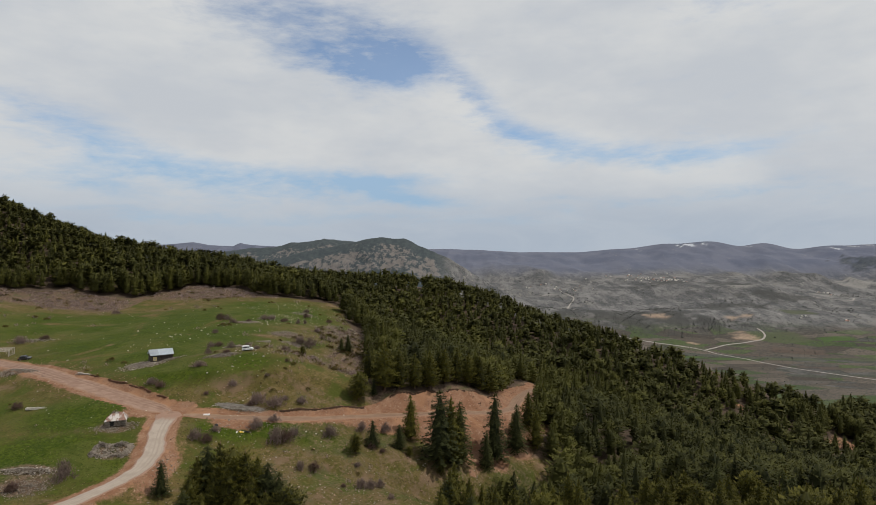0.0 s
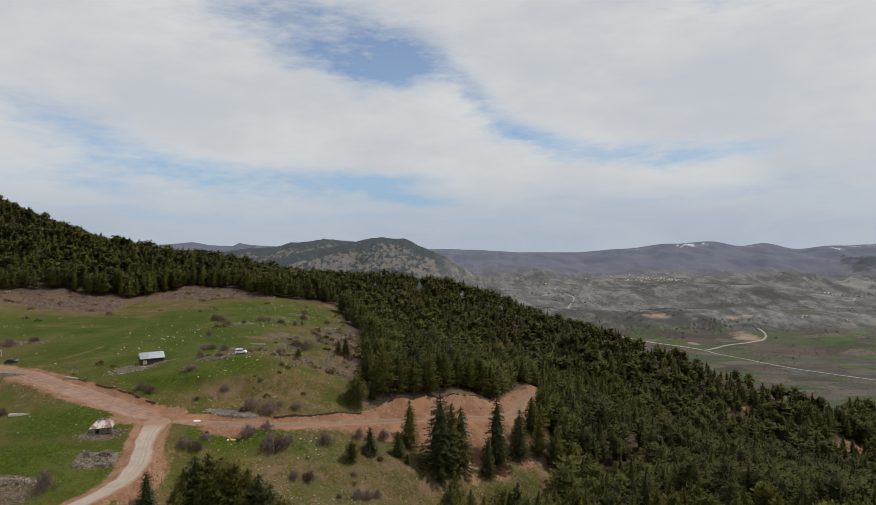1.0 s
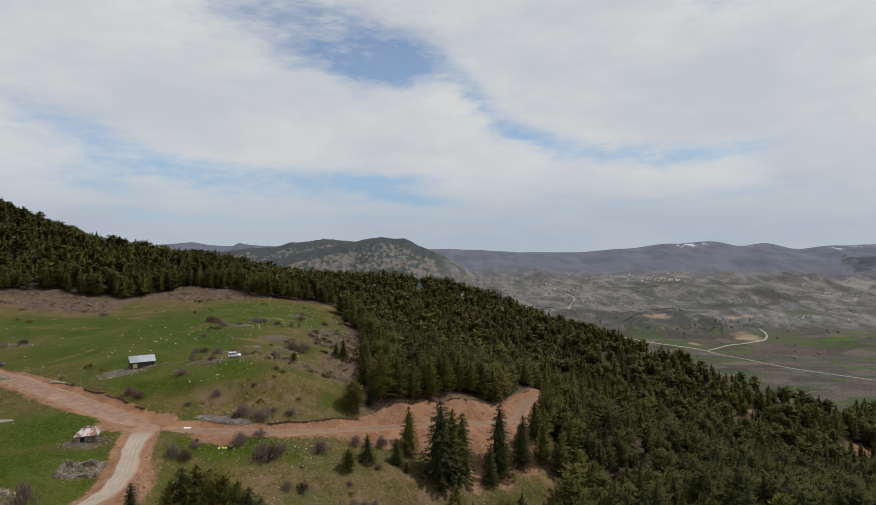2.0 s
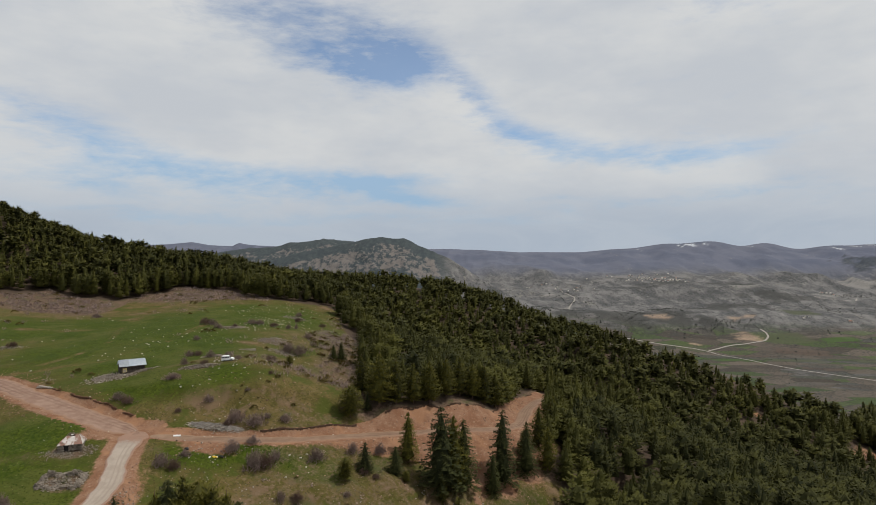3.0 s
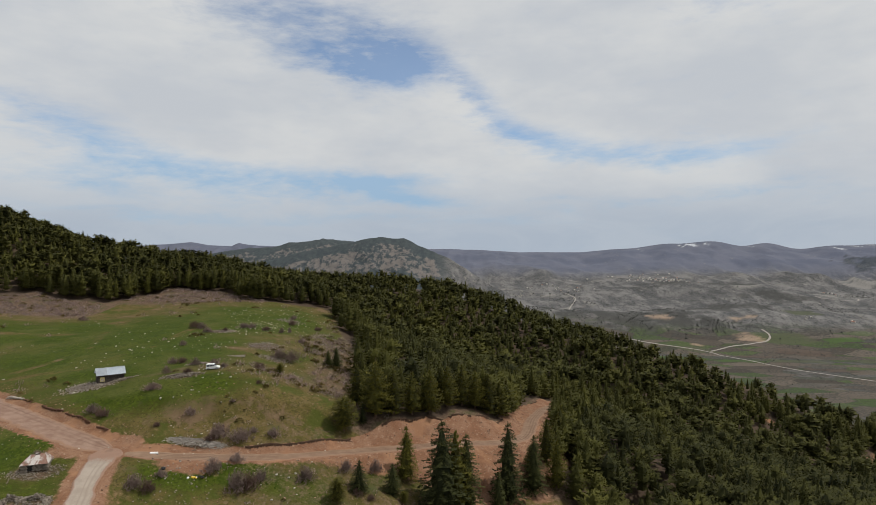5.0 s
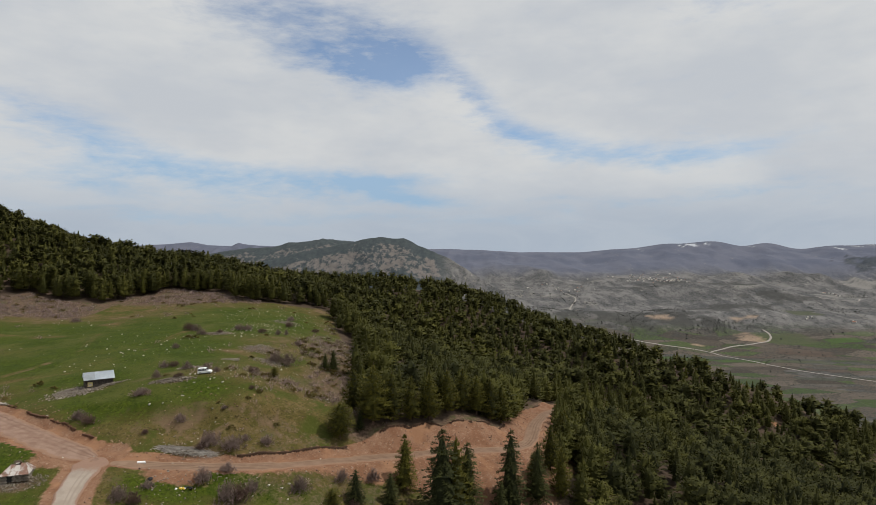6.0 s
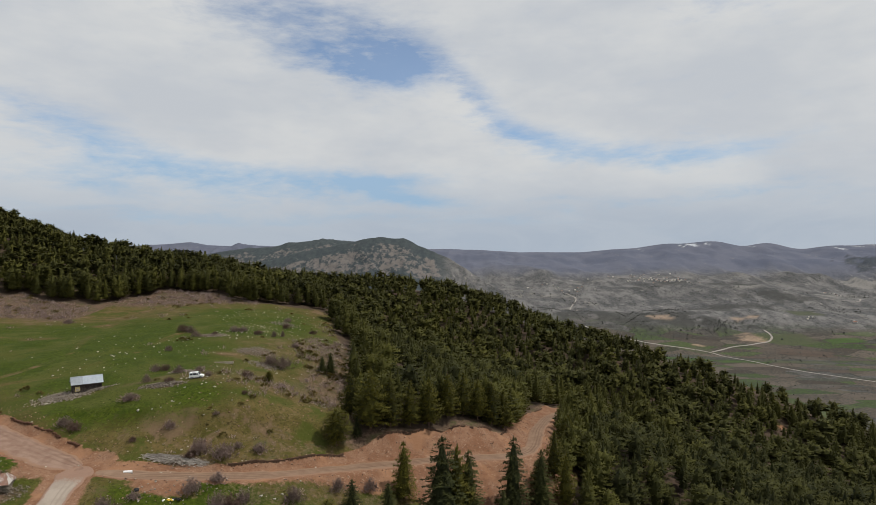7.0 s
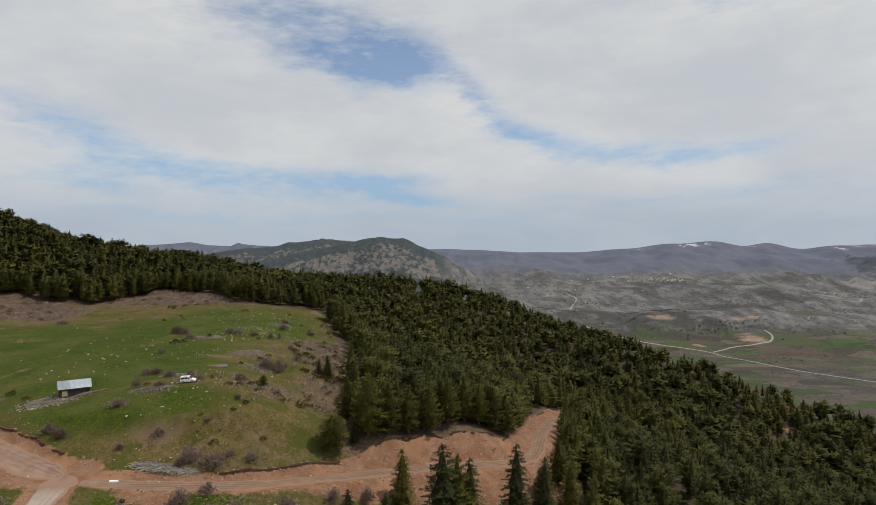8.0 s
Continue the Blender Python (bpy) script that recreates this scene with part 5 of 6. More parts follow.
def stone_heap(x, y, rx, ry, tall, n, seed, mat_=None, label="low spread heap of grey field stones", size=(0.22, 0.62), turn=0.0):
    r = np.random.default_rng(seed)
    n = int(n * 1.5)
    a, q = r.uniform(0, 6.28, n), np.sqrt(r.uniform(0, 1, n)) * (1 + 0.25 * r.normal(0, 1, n))
    lx, ly = rx * q * np.cos(a), ry * q * np.sin(a)
    px, py = x + lx * math.cos(turn) - ly * math.sin(turn), y + lx * math.sin(turn) + ly * math.cos(turn)
    pz = height(px, py) + tall * np.clip(1 - q * q, 0, 1) * r.uniform(0.2, 1, n) + 0.04
    v, f = stones(np.stack([px, py, pz], 1), r.uniform(*size, n) * r.uniform(0.55, 1.0, n), r, 0.55)
    v -= (x, y, 0)
    ob = new("stone_heap", mesh("stone_heap", v, f, mat_ or M_STONE))
    ob.location = (x, y, 0)
    tagged(ob, label, "stone heap", kind="stuff")


stone_heap(-106.0, 211.6, 6.4, 3.9, 0.7, 620, 31, turn=0.15, label="grey rubble spread before the barn")
stone_heap(-97.5, 214.6, 4.2, 1.0, 0.5, 160, 32, turn=0.6, label="grey rubble spread before the barn")
stone_heap(-76.5, 210.5, 5.8, 2.0, 0.6, 330, 33, label="grey field stones heaped under bare bushes")
stone_heap(-78.0, 226.5, 4.6, 1.6, 0.5, 170, 34, label="grey field stones heaped under bare bushes")
stone_heap(-92.8, 165.4, 4.6, 1.6, 0.2, 170, 35, label="scattered grey rubble round the hut", size=(0.15, 0.42))
stone_heap(-87.2, 168.0, 2.4, 2.4, 0.25, 100, 36, label="scattered grey rubble round the hut", size=(0.15, 0.42))
stone_heap(-85.4, 155.2, 4.0, 2.0, 0.25, 110, 47, label="grey rubble filling the roofless ruin")
stone_heap(-151.5, 214.0, 8.0, 3.2, 0.9, 420, 37, label="long heap of dark grey stones by the red road")
stone_heap(-101.0, 145.5, 8.0, 1.4, 0.8, 380, 38, label="tumbled grey stone wall across the grass")
stone_heap(-97.0, 139.0, 6.0, 4.0, 0.3, 420, 39, label="stony bare patch beside the gravel road", size=(0.15, 0.4))
stone_heap(-62.0, 184.6, 5.0, 1.2, 0.5, 220, 40, label="grey stones fallen along the foot of the pasture")
stone_heap(-96.0, 298.5, 5.5, 4.0, 0.5, 260, 41, label="grey stones heaped round a bush in the pasture")
stone_heap(-80.0, 352.0, 7.0, 6.0, 0.4, 220, 42, label="pale stones strewn in the upper pasture")
stone_heap(-70.0, 272.0, 7.0, 7.0, 0.6, 330, 43, label="pale grey stones spread among brown bushes")
stone_heap(-62.0, 256.0, 6.0, 4.0, 0.6, 240, 44, label="pale grey stones spread among brown bushes")
stone_heap(-182.0, 266.0, 9.0, 3.0, 0.5, 260, 45, label="low spread heap of grey field stones")
stone_heap(-68.5, 150.5, 3.0, 5.0, 0.2, 50, 46, label="stones dumped on the gravel road's verge", size=(0.18, 0.5))


def scattered_stones():
    r = np.random.default_rng(61)
    x, y = r.uniform(-210, -25, 26000), r.uniform(165, 420, 26000)
    thick = 0.05 + 0.9 * np.exp(-(((x + 74) / 36) ** 2) - ((y - 315) / 60) ** 2) + 0.35 * np.exp(-(((x + 60) / 25) ** 2) - ((y - 230) / 40) ** 2)
    keep = inside(CLEARING, x, y) & (r.uniform(0, 1, len(x)) < thick * 0.5 * (0.5 + fractal(x, y, 22.0, 2, 9)))
    x, y = x[keep], y[keep]
    v, f = stones(np.stack([x, y, height(x, y) + 0.03], 1), r.uniform(0.16, 0.42, len(x)) * r.uniform(0.6, 1.7, len(x)) ** 1.5, r, 0.6)
    tagged(new("scattered_stones", mesh("scattered_stones", v, f, M_PALE_STONE)), "pale stones strewn over the pasture", "stones", kind="stuff")
    x, y = r.uniform(-72, 20, 2400), r.uniform(118, 190, 2400)
    keep = inside(CLEARING, x, y) & (ROAD_RIGHT.nearest(x, y)[0] > 4) & (ROAD_WHITE.nearest(x, y)[0] > 4) & (fractal(x, y, 14.0, 2, 5) + r.uniform(-0.5, 0.5, len(x)) > 0.05)
    x, y = x[keep], y[keep]
    v, f = stones(np.stack([x, y, height(x, y) + 0.02], 1), r.uniform(0.14, 0.5, len(x)), r, 0.55)
    tagged(new("scattered_stones", mesh("scattered_stones", v, f, M_STONE)), "small stones strewn over the lower slope", "stones", kind="stuff")
    x, y = r.uniform(-75, 50, 11000), r.uniform(140, 290, 11000)
    earth = survey(x, y)[1]
    near_road = np.full(len(x), 99.0)
    for road in ROADS:
        near_road = np.minimum(near_road, road.nearest(x, y)[0])
    keep = inside(CLEARING, x, y) & (near_road > 3.4) & ((earth > 0.35) | (r.uniform(0, 1, len(x)) < 0.12))
    x, y = x[keep], y[keep]
    v, f = stones(np.stack([x, y, height(x, y) + 0.02], 1), r.uniform(0.15, 0.5, len(x)) * r.uniform(0.6, 1.3, len(x)), r, 0.7)
    tagged(new("loose_clods", mesh("loose_clods", v, f, M_CLOD)), "red clods and stones loose on the cut banks", "stones", kind="stuff")
    x, y = r.uniform(-170, -78, 3000), r.uniform(165, 235, 3000)
    near_road = ROAD_LEFT.nearest(x, y)[0]
    keep = (near_road > 3.8) & (near_road < 10) & (r.uniform(0, 1, len(x)) < 0.7)
    x, y = x[keep], y[keep]
    v, f = stones(np.stack([x, y, height(x, y) + 0.02], 1), r.uniform(0.15, 0.4, len(x)), r, 0.7)
    tagged(new("loose_clods", mesh("loose_clods", v, f, M_CLOD)), "red clods and stones along the dirt road", "stones", kind="stuff")


scattered_stones()


# ---- shrubs ----
def twigs(r, n, spread, leafy=0.0, each=7):
    """A leafless shrub of unit width and height: curved stems that end in sprays of fine twigs."""
    foot = r.normal(0, 0.20 * spread, (n, 3)) * (1, 1, 0)
    a = r.uniform(0, 6.28, n)
    lean = r.uniform(0.02, 0.36, n) * spread
    tip = foot + np.stack([np.cos(a) * lean, np.sin(a) * lean, np.sqrt(np.clip(1 - ((np.hypot(foot[:, 0], foot[:, 1]) + 0.7 * lean) / 0.62) ** 2, 0.10, 1)) * r.uniform(0.5, 1.0, n)], 1)
    side = np.stack([-np.sin(a), np.cos(a), 0 * a], 1) * 0.0028
    stem_tri = np.stack([foot - side, foot + side, tip], 1).reshape(-1, 3)
    t = r.uniform(0.35, 1.0, (n, each, 1))
    c = (foot[:, None] * (1 - t) + tip[:, None] * t).reshape(-1, 3)
    d = np.repeat((tip - foot), each, 0)
    d = d / np.linalg.norm(d, axis=1, keepdims=True) * 0.8 + r.normal(0, 0.75, d.shape)
    return stem_tri, spray(c, d, np.full(len(c), 0.125), 2, r, 0.0, 0.07 + 0.13 * leafy, 0.0)


SHRUBS = []
for v in range(6):
    r_ = np.random.default_rng(80 + v)
    st, tw = twigs(r_, 110, 1.0, 0.05, 10)
    lite = np.concatenate(twigs(r_, 13, 1.0, 1.8, 3))
    SHRUBS.append((tri_mesh("stem", st, M_TWIG_RED if v % 3 == 1 else M_TWIG), tri_mesh("twig_crown", tw, M_TWIG_RED if v % 3 == 1 else M_TWIG), lite))


def shrub(x, y, wide, tall, seed, label="leafless grey-brown shrub with fine twigs", group="bare shrubs of the pasture"):
    thing = new("shrub")
    v = seed % len(SHRUBS)
    z = float(height(x, y)[0])
    thing.matrix_basis = Matrix.Translation((x, y, z - 0.05)) @ Matrix.Rotation(seed * 2.4, 4, "Z") @ Matrix.Diagonal((wide, wide, tall, 1))
    for data, n in zip(SHRUBS[v], ("stem", "twig_crown")):
        ob = tagged(new(n, data), kind="stuff")
        ob.parent = thing
    tagged(thing, "leafless reddish-brown shrub with fine twigs" if v % 3 == 1 else label, "shrub", group)


PASTURE_SHRUBS = ((-94, 194.5, 4.4, 3.3), (-90.6, 193, 4.4, 3.2), (-67.1, 193.2, 3.6, 2.9), (-82, 203.2, 5.4, 2.6), (-74.1, 189.2, 2.2, 1.8), (-57, 187.6, 5.5, 5.7), (-51.5, 187.4, 6.5, 5), (-59, 186.2, 3.2, 2.3), (-43.8, 190.8, 4.2, 3.3),
                  (-49.3, 190.8, 2.6, 2.4), (-57.7, 223.6, 4.2, 2.9), (-60.5, 257.6, 6.5, 6), (-56, 258.5, 6.5, 6.5), (-85.4, 230.8, 4, 2.8), (-88.6, 230.8, 4, 3), (-78.4, 224.4, 3.4, 3.4), (-75.7, 212.4, 3.8, 2.1), (-66.2, 216.2, 2.6, 2.3),
                  (-56.9, 197.2, 2.1, 1.4), (-52.5, 206, 2, 1.7), (-71.6, 223, 3.4, 2.6), (-83.4, 214.8, 2.6, 3.4))
UPPER_SHRUBS = ((-99, 263.2, 3, 3), (-112, 305.2, 6, 4.8), (-108, 304, 5, 4.2), (-102.1, 294.8, 5, 3), (-95.5, 298.5, 3.3, 2.4), (-91, 310, 5, 4), (-87.5, 310.5, 5, 3.6), (-79.9, 308.4, 4.8, 2.9), (-72.5, 306.8, 2.9, 3.8), (-69.8, 311.2, 2, 3.9),
                (-75.7, 340.4, 4.9, 3.8), (-80.2, 360.8, 5.2, 3.5), (-192.1, 353.6, 5.7, 3.4), (-63.2, 342.8, 4.9, 2.7), (-59.6, 290.8, 3.2, 3.2), (-185, 262, 7, 4.6), (-178, 268, 5, 3))
LOWER_SHRUBS = ((-53.3, 173.2, 4.8, 4.8), (-46.3, 169.6, 5.5, 7), (-44.0, 170.5, 5, 6), (-42.5, 174, 4.1, 4.1), (-67.5, 164.8, 4.5, 4.6), (-64.3, 164.2, 4, 4), (-32.4, 177.2, 4.8, 5.3), (-37.7, 161.6, 3, 3.4), (-34, 162.4, 3.8, 3.4),
                (-20.4, 158, 3.6, 4.2), (-18, 158.4, 3.2, 3.8), (-16.7, 178.8, 2.5, 2), (-16.7, 188.8, 3.9, 4.5), (-23.7, 184.8, 3.8, 4.4), (-20, 178.4, 3, 2.4), (-3.3, 186, 2.5, 1.8), (-12, 152, 2.2, 2.2), (-25.1, 157.2, 1.8, 1.5),
                (-63.7, 169.2, 3.2, 2.4), (-90.1, 142.4, 5, 6.7), (-130, 182.8, 4.3, 3.1), (-22.8, 168, 2.2, 1.9), (-15.9, 161.6, 3, 3.4), (-99.2, 137.6, 3.9, 3.2), (-49, 177.3, 4, 3.2), (-93.8, 172, 3, 2.4))
for group_, rows_ in (("bare shrubs of the pasture", PASTURE_SHRUBS), ("bare shrubs of the upper pasture", UPPER_SHRUBS), ("bare shrubs on the lower slope", LOWER_SHRUBS)):
    for n, (px, py, wide, tall) in enumerate(rows_):
        shrub(px, py, wide * 0.92, tall * 0.86, n * 5 + len(group_), group=group_)


def brush():
    """Thickets nobody could count: bare shrubs and olive juniper along the wood's edge."""
    r = np.random.default_rng(91)
    x, y = r.uniform(-330, -15, 22000), r.uniform(150, 445, 22000)
    # belt below the ridge wood, brushy corner at the lower wood, a few on the slope under the road
    p = 0.9 * belt(x, y) + 0.85 * smooth(-68, -48, x) * smooth(205, 235, y) * (y < 400) + 0.5 * smooth(-262, -300, x) * (y > 330) + 0.085 * (y < 200) * (x > -66) + 0.022 + 0.15 * np.exp(-(((x + 50) / 15) ** 2) - ((y - 224) / 28) ** 2)
    p = p * np.clip(0.75 + 1.4 * fractal(x, y, 18.0, 2, 14), 0, 1.6)
    clear = np.full(len(x), True)
    for road in ROADS:
        clear &= road.nearest(x, y)[0] > 6.5
    keep = inside(CLEARING, x, y) & (r.uniform(0, 1, len(x)) < p) & clear & (pasture(x, y) < 0.8)
    x, y = x[keep], y[keep]
    z = height(x, y)
    wide = r.uniform(1.4, 4.0, len(x)) * np.where(y < 200, 0.55, 1.0)
    olive = r.uniform(0, 1, len(x)) < np.where(belt(x, y) > 0.4, 0.07, 0.25)
    tris = []
    for i in np.nonzero(~olive)[0]:
        s = SHRUBS[i % 6][2]
        a = r.uniform(0, 6.28)
        rot = np.array([[np.cos(a), -np.sin(a), 0], [np.sin(a), np.cos(a), 0], [0, 0, 1]])
        tris.append((s @ rot.T) * (wide[i], wide[i], wide[i] * r.uniform(0.5, 0.85)) + (x[i], y[i], z[i] - 0.05))
    tri = np.concatenate(tris)
    tone = np.repeat(r.uniform(0, 1, len(tris)), [len(t) for t in tris])
    tagged(new("brushwood", tri_mesh("brushwood", tri, M_BRUSH, tone)), "bare grey-brown brushwood along the wood's edge", "brushwood", kind="stuff")
    tris = []
    for i in np.nonzero(olive)[0]:
        n = 26
        a, q = r.uniform(0, 6.28, n), np.sqrt(r.uniform(0, 1, n))
        c = np.stack([np.cos(a) * q, np.sin(a) * q, 0.55 * (1 - q * q)], 1) * wide[i] * 0.5
        tris.append(spray(c, c + (0, 0, 0.3), np.full(n, 0.16 * wide[i] + 0.1), 4, r, 0.0, 0.35, 1.0) + (x[i], y[i], z[i]))
    tri = np.concatenate(tris)
    tone = np.repeat(r.uniform(0, 1, len(tris)), [len(t) for t in tris])
    tagged(new("juniper_mats", tri_mesh("juniper_mats", tri, M_OLIVE, tone)), "low olive-brown juniper mats on the slope", "juniper", kind="stuff")


brush()


def tussocks():
    """Tufts of dead and fresh grass that roughen the pasture and the slope."""
    r = np.random.default_rng(77)
    n = 60000
    y = 130 + 300 * r.uniform(0, 1, n) ** 1.5
    x = r.uniform(-0.72, 0.06, n) * y
    keep = inside(CLEARING, x, y) & (survey(x, y)[1] < 0.4) & (r.uniform(0, 1, n) < np.clip(0.55 + 0.6 * fractal(x, y, 12.0, 3, 19), 0, 1) * np.where(pasture(x, y) > 0.5, 0.22, 0.85))
    x, y = x[keep], y[keep]
    c = np.stack([x, y, height(x, y) + 0.05], 1)
    tri = spray(c, np.tile((0.0, 0.0, 0.7), (len(c), 1)), r.uniform(0.10, 0.34, len(c)), 4, r, 0.0, 0.3, 0.3)
    tone = np.repeat(r.uniform(0, 1, len(c)), 12)
    tagged(new("grass_tussocks", tri_mesh("grass_tussocks", tri, M_TUSSOCK, tone)), "straw and green grass tussocks over the pasture", "grass", kind="stuff")


M_TUSSOCK = varied("grass_tussock", (0.070, 0.070, 0.018), (0.185, 0.150, 0.072))
tussocks()


# ---- the torn edge of turf above the cut bank ----
def turf_edge(road, s0, s1, sign, seed, material_, deep=1.0):
    r = np.random.default_rng(seed)
    pick = (road.s > s0) & (road.s < s1)
    p, side = road.p[pick], road.side[pick] * sign
    reach = np.arange(1.0, 16, 0.1)
    st = road.s[pick]
    gx, gy = p[:, :1] + side[:, :1] * reach, p[:, 1:2] + side[:, 1:] * reach
    limit = (np.interp(st, *road.bank)[:, None] * road.wobble(gx.ravel(), gy.ravel()).reshape(gx.shape)) + road.half(st)[:, None] + 0.5
    raw = survey(gx, gy)[0]
    j = np.argmax(reach[None] > limit, axis=1)
    tall = raw[np.arange(len(p)), j] - p[:, 2]
    torn = hash_noise(st / 4.0, 0 * st, seed)
    tri = []
    for i in range(len(p)):
        if tall[i] < 1.0 * deep or r.uniform() < 0.12 or torn[i] > deep - 0.35:
            continue
        at = np.array([gx[i, j[i]], gy[i, j[i]], raw[i, j[i]]])
        out = -np.array([side[i, 0], side[i, 1], 0])
        along = np.array([side[i, 1], -side[i, 0], 0])
        for _ in range(7):
            c = at + along * r.uniform(-0.5, 0.5) + out * r.uniform(-0.1, 0.45)
            w, h = r.uniform(0.2, 0.5), r.uniform(0.3, 1.15) * deep
            tri += [c - along * w + (0, 0, 0.12), c + along * w + (0, 0, 0.12), c + out * 0.12 + along * r.normal(0, 0.1) - (0, 0, h)]
            tri += [c - along * w + (0, 0, 0.12) - out * 0.5, c + along * w + (0, 0, 0.10), c - along * w + (0, 0, 0.10)]
    tagged(new("turf_edge", tri_mesh("turf_edge", np.array(tri), material_)), "dark torn turf and roots overhanging the cut bank", "turf", kind="stuff")


turf_edge(ROAD_RIGHT, 31, 203, -1, 3, M_TURF, 0.8)
turf_edge(ROAD_LEFT, 10, 56, 1, 4, M_RED_TURF, 0.55)


# ---- vehicles ----
def vehicle(x, y, turn, L, W, H, paint, boxy, label):
    z = float(height(x, y)[0])
    thing = new("van" if boxy else "car")
    nx, ny = [(float(height(x + a, y + b)[0]) - z) for a, b in ((0.8, 0), (0, 0.8))]
    up = Vector((-nx / 0.8, -ny / 0.8, 1)).normalized()
    thing.matrix_basis = Matrix.Translation((x, y, z + 0.02)) @ up.to_track_quat("Z", "Y").to_matrix().to_4x4() @ Matrix.Rotation(turn, 4, "Z")
    h = L / 2
    belt = H * 0.56
    part("body", prism([(-h, 0.34), (-h - 0.02, 0.62), (-h + 0.05, belt), (h * 0.48, belt), (h * 0.93, belt - 0.16), (h, belt - 0.34), (h + 0.02, 0.4), (h - 0.1, 0.26), (-h + 0.1, 0.26)], W), paint, thing)
    back = -h + (0.06 if boxy else 0.35)
    roof_end = -h + (0.14 if boxy else 0.75)
    cabin = [(back, belt - 0.02), (roof_end, H - 0.05), (roof_end + 0.3, H), (h * 0.12, H), (h * 0.22, H - 0.06), (h * 0.55, belt - 0.02)]
    part("cabin", prism(cabin, W - 0.06, 0.86, belt + 0.05), paint, thing)
    y0, y1 = (W - 0.06) / 2, (W - 0.06) / 2 * 0.86
    lo, hi = belt + 0.05, H - 0.17
    bays = [(-0.9, -0.46), (-0.42, 0.02), (0.06, 0.36)] if boxy else [(-0.62, -0.38), (-0.34, 0.02), (0.06, 0.36)]
    for s in (-1, 1):
        for a, b in bays:
            if boxy and a == -0.9 and s == 1:
                continue
            bm = plate(((a * h, s * (y0 - 0.005), lo), (b * h, s * (y0 - 0.005), lo), ((b - (0.10 if b > 0.3 else 0.0)) * h, s * (y1 + 0.012), hi), (a * h + 0.05, s * (y1 + 0.012), hi)), 0.012 * -s)
            part("side_window", bm, M_GLASS, thing)
        part("mirror", box(0.12, 0.2, 0.14, (h * 0.36, s * (W / 2 + 0.06), belt + 0.02)), paint, thing)
        part("headlight", box(0.12, 0.32, 0.16, (h - 0.03, s * (W / 2 - 0.24), belt - 0.42)), M_LAMP, thing)
        part("tail_light", box(0.06, 0.16, 0.4, (-h + 0.0, s * (W / 2 - 0.12), belt - 0.34)), M_RED_LAMP, thing)
        part("sill", box(L * 0.5, 0.06, 0.1, (0, s * (W / 2 + 0.005), 0.24)), M_BLACK, thing)
        for wx in (-h * 0.62, h * 0.62):
            tyre = part("wheel", wheel_disc(0.32, 0.22, (wx, s * (W / 2 - 0.08), 0.32)), M_TYRE, thing, "black rubber tyre")
            part("rim", wheel_disc(0.19, 0.05, (wx, s * (W / 2 + 0.02), 0.32), 10), M_RIM, tyre)
    part("windscreen", plate(((h * 0.53, -y0 * 0.9, belt + 0.04), (h * 0.53, y0 * 0.9, belt + 0.04), (h * 0.245, y1 * 0.9, H - 0.1), (h * 0.245, -y1 * 0.9, H - 0.1)), 0.03), M_GLASS, thing)
    part("rear_window", plate(((back - 0.02, y0 * 0.8, belt + 0.1), (back - 0.02, -y0 * 0.8, belt + 0.1), (roof_end - 0.04, -y1 * 0.8, H - 0.2), (roof_end - 0.04, y1 * 0.8, H - 0.2)), 0.03), M_GLASS, thing)
    for end in (-1, 1):
        part("bumper", box(0.14, W - 0.1, 0.22, (end * h, 0, 0.34)), M_BLACK if not boxy else paint, thing)
    part("roof_rail", box(L * 0.35, 0.04, 0.05, (-h * 0.2, y1 - 0.08, H)), M_BLACK, thing)
    part("roof_rail", box(L * 0.35, 0.04, 0.05, (-h * 0.2, -y1 + 0.08, H)), M_BLACK, thing)
    tagged(thing, label, "car")


vehicle(-68.9, 214.4, radians(38), 3.8, 1.65, 1.72, M_WHITE, True, "white panel-sided family van parked on the grass")
vehicle(-162.9, 233.5, radians(33), 4.3, 1.8, 1.6, M_CAR_DARK, False, "dark grey estate car parked beside the red road")


# ---- troughs, timbers and litter ----
def trough(x, y, turn, ln, material_, label):
    thing = new("water_trough")
    z = float(height(x, y)[0])
    thing.matrix_basis = Matrix.Translation((x, y, z - 0.25)) @ Matrix.Rotation(turn, 4, "Z")
    part("base", box(ln, 1.25, 0.16), material_, thing)
    for s in (-1, 1):
        part("long_side", box(ln, 0.14, 0.5, (0, s * 0.55, 0.15)), material_, thing)
        part("end_side", box(0.14, 0.95, 0.5, (s * (ln / 2 - 0.07), 0, 0.15)), material_, thing)
    n = max(2, int(ln / 2))
    for i in range(1, n):
        part("divider", box(0.1, 0.95, 0.4, (-ln / 2 + i * ln / n, 0, 0.15)), material_, thing)
    tagged(thing, label, "trough")


trough(-122.4, 181.0, radians(6), 6.6, M_CONCRETE, "long pale concrete trough lying in the grass")
trough(-72.6, 246.0, radians(12), 6.0, M_OLD_CONCRETE, "long weathered concrete trough beside a grassy mound")


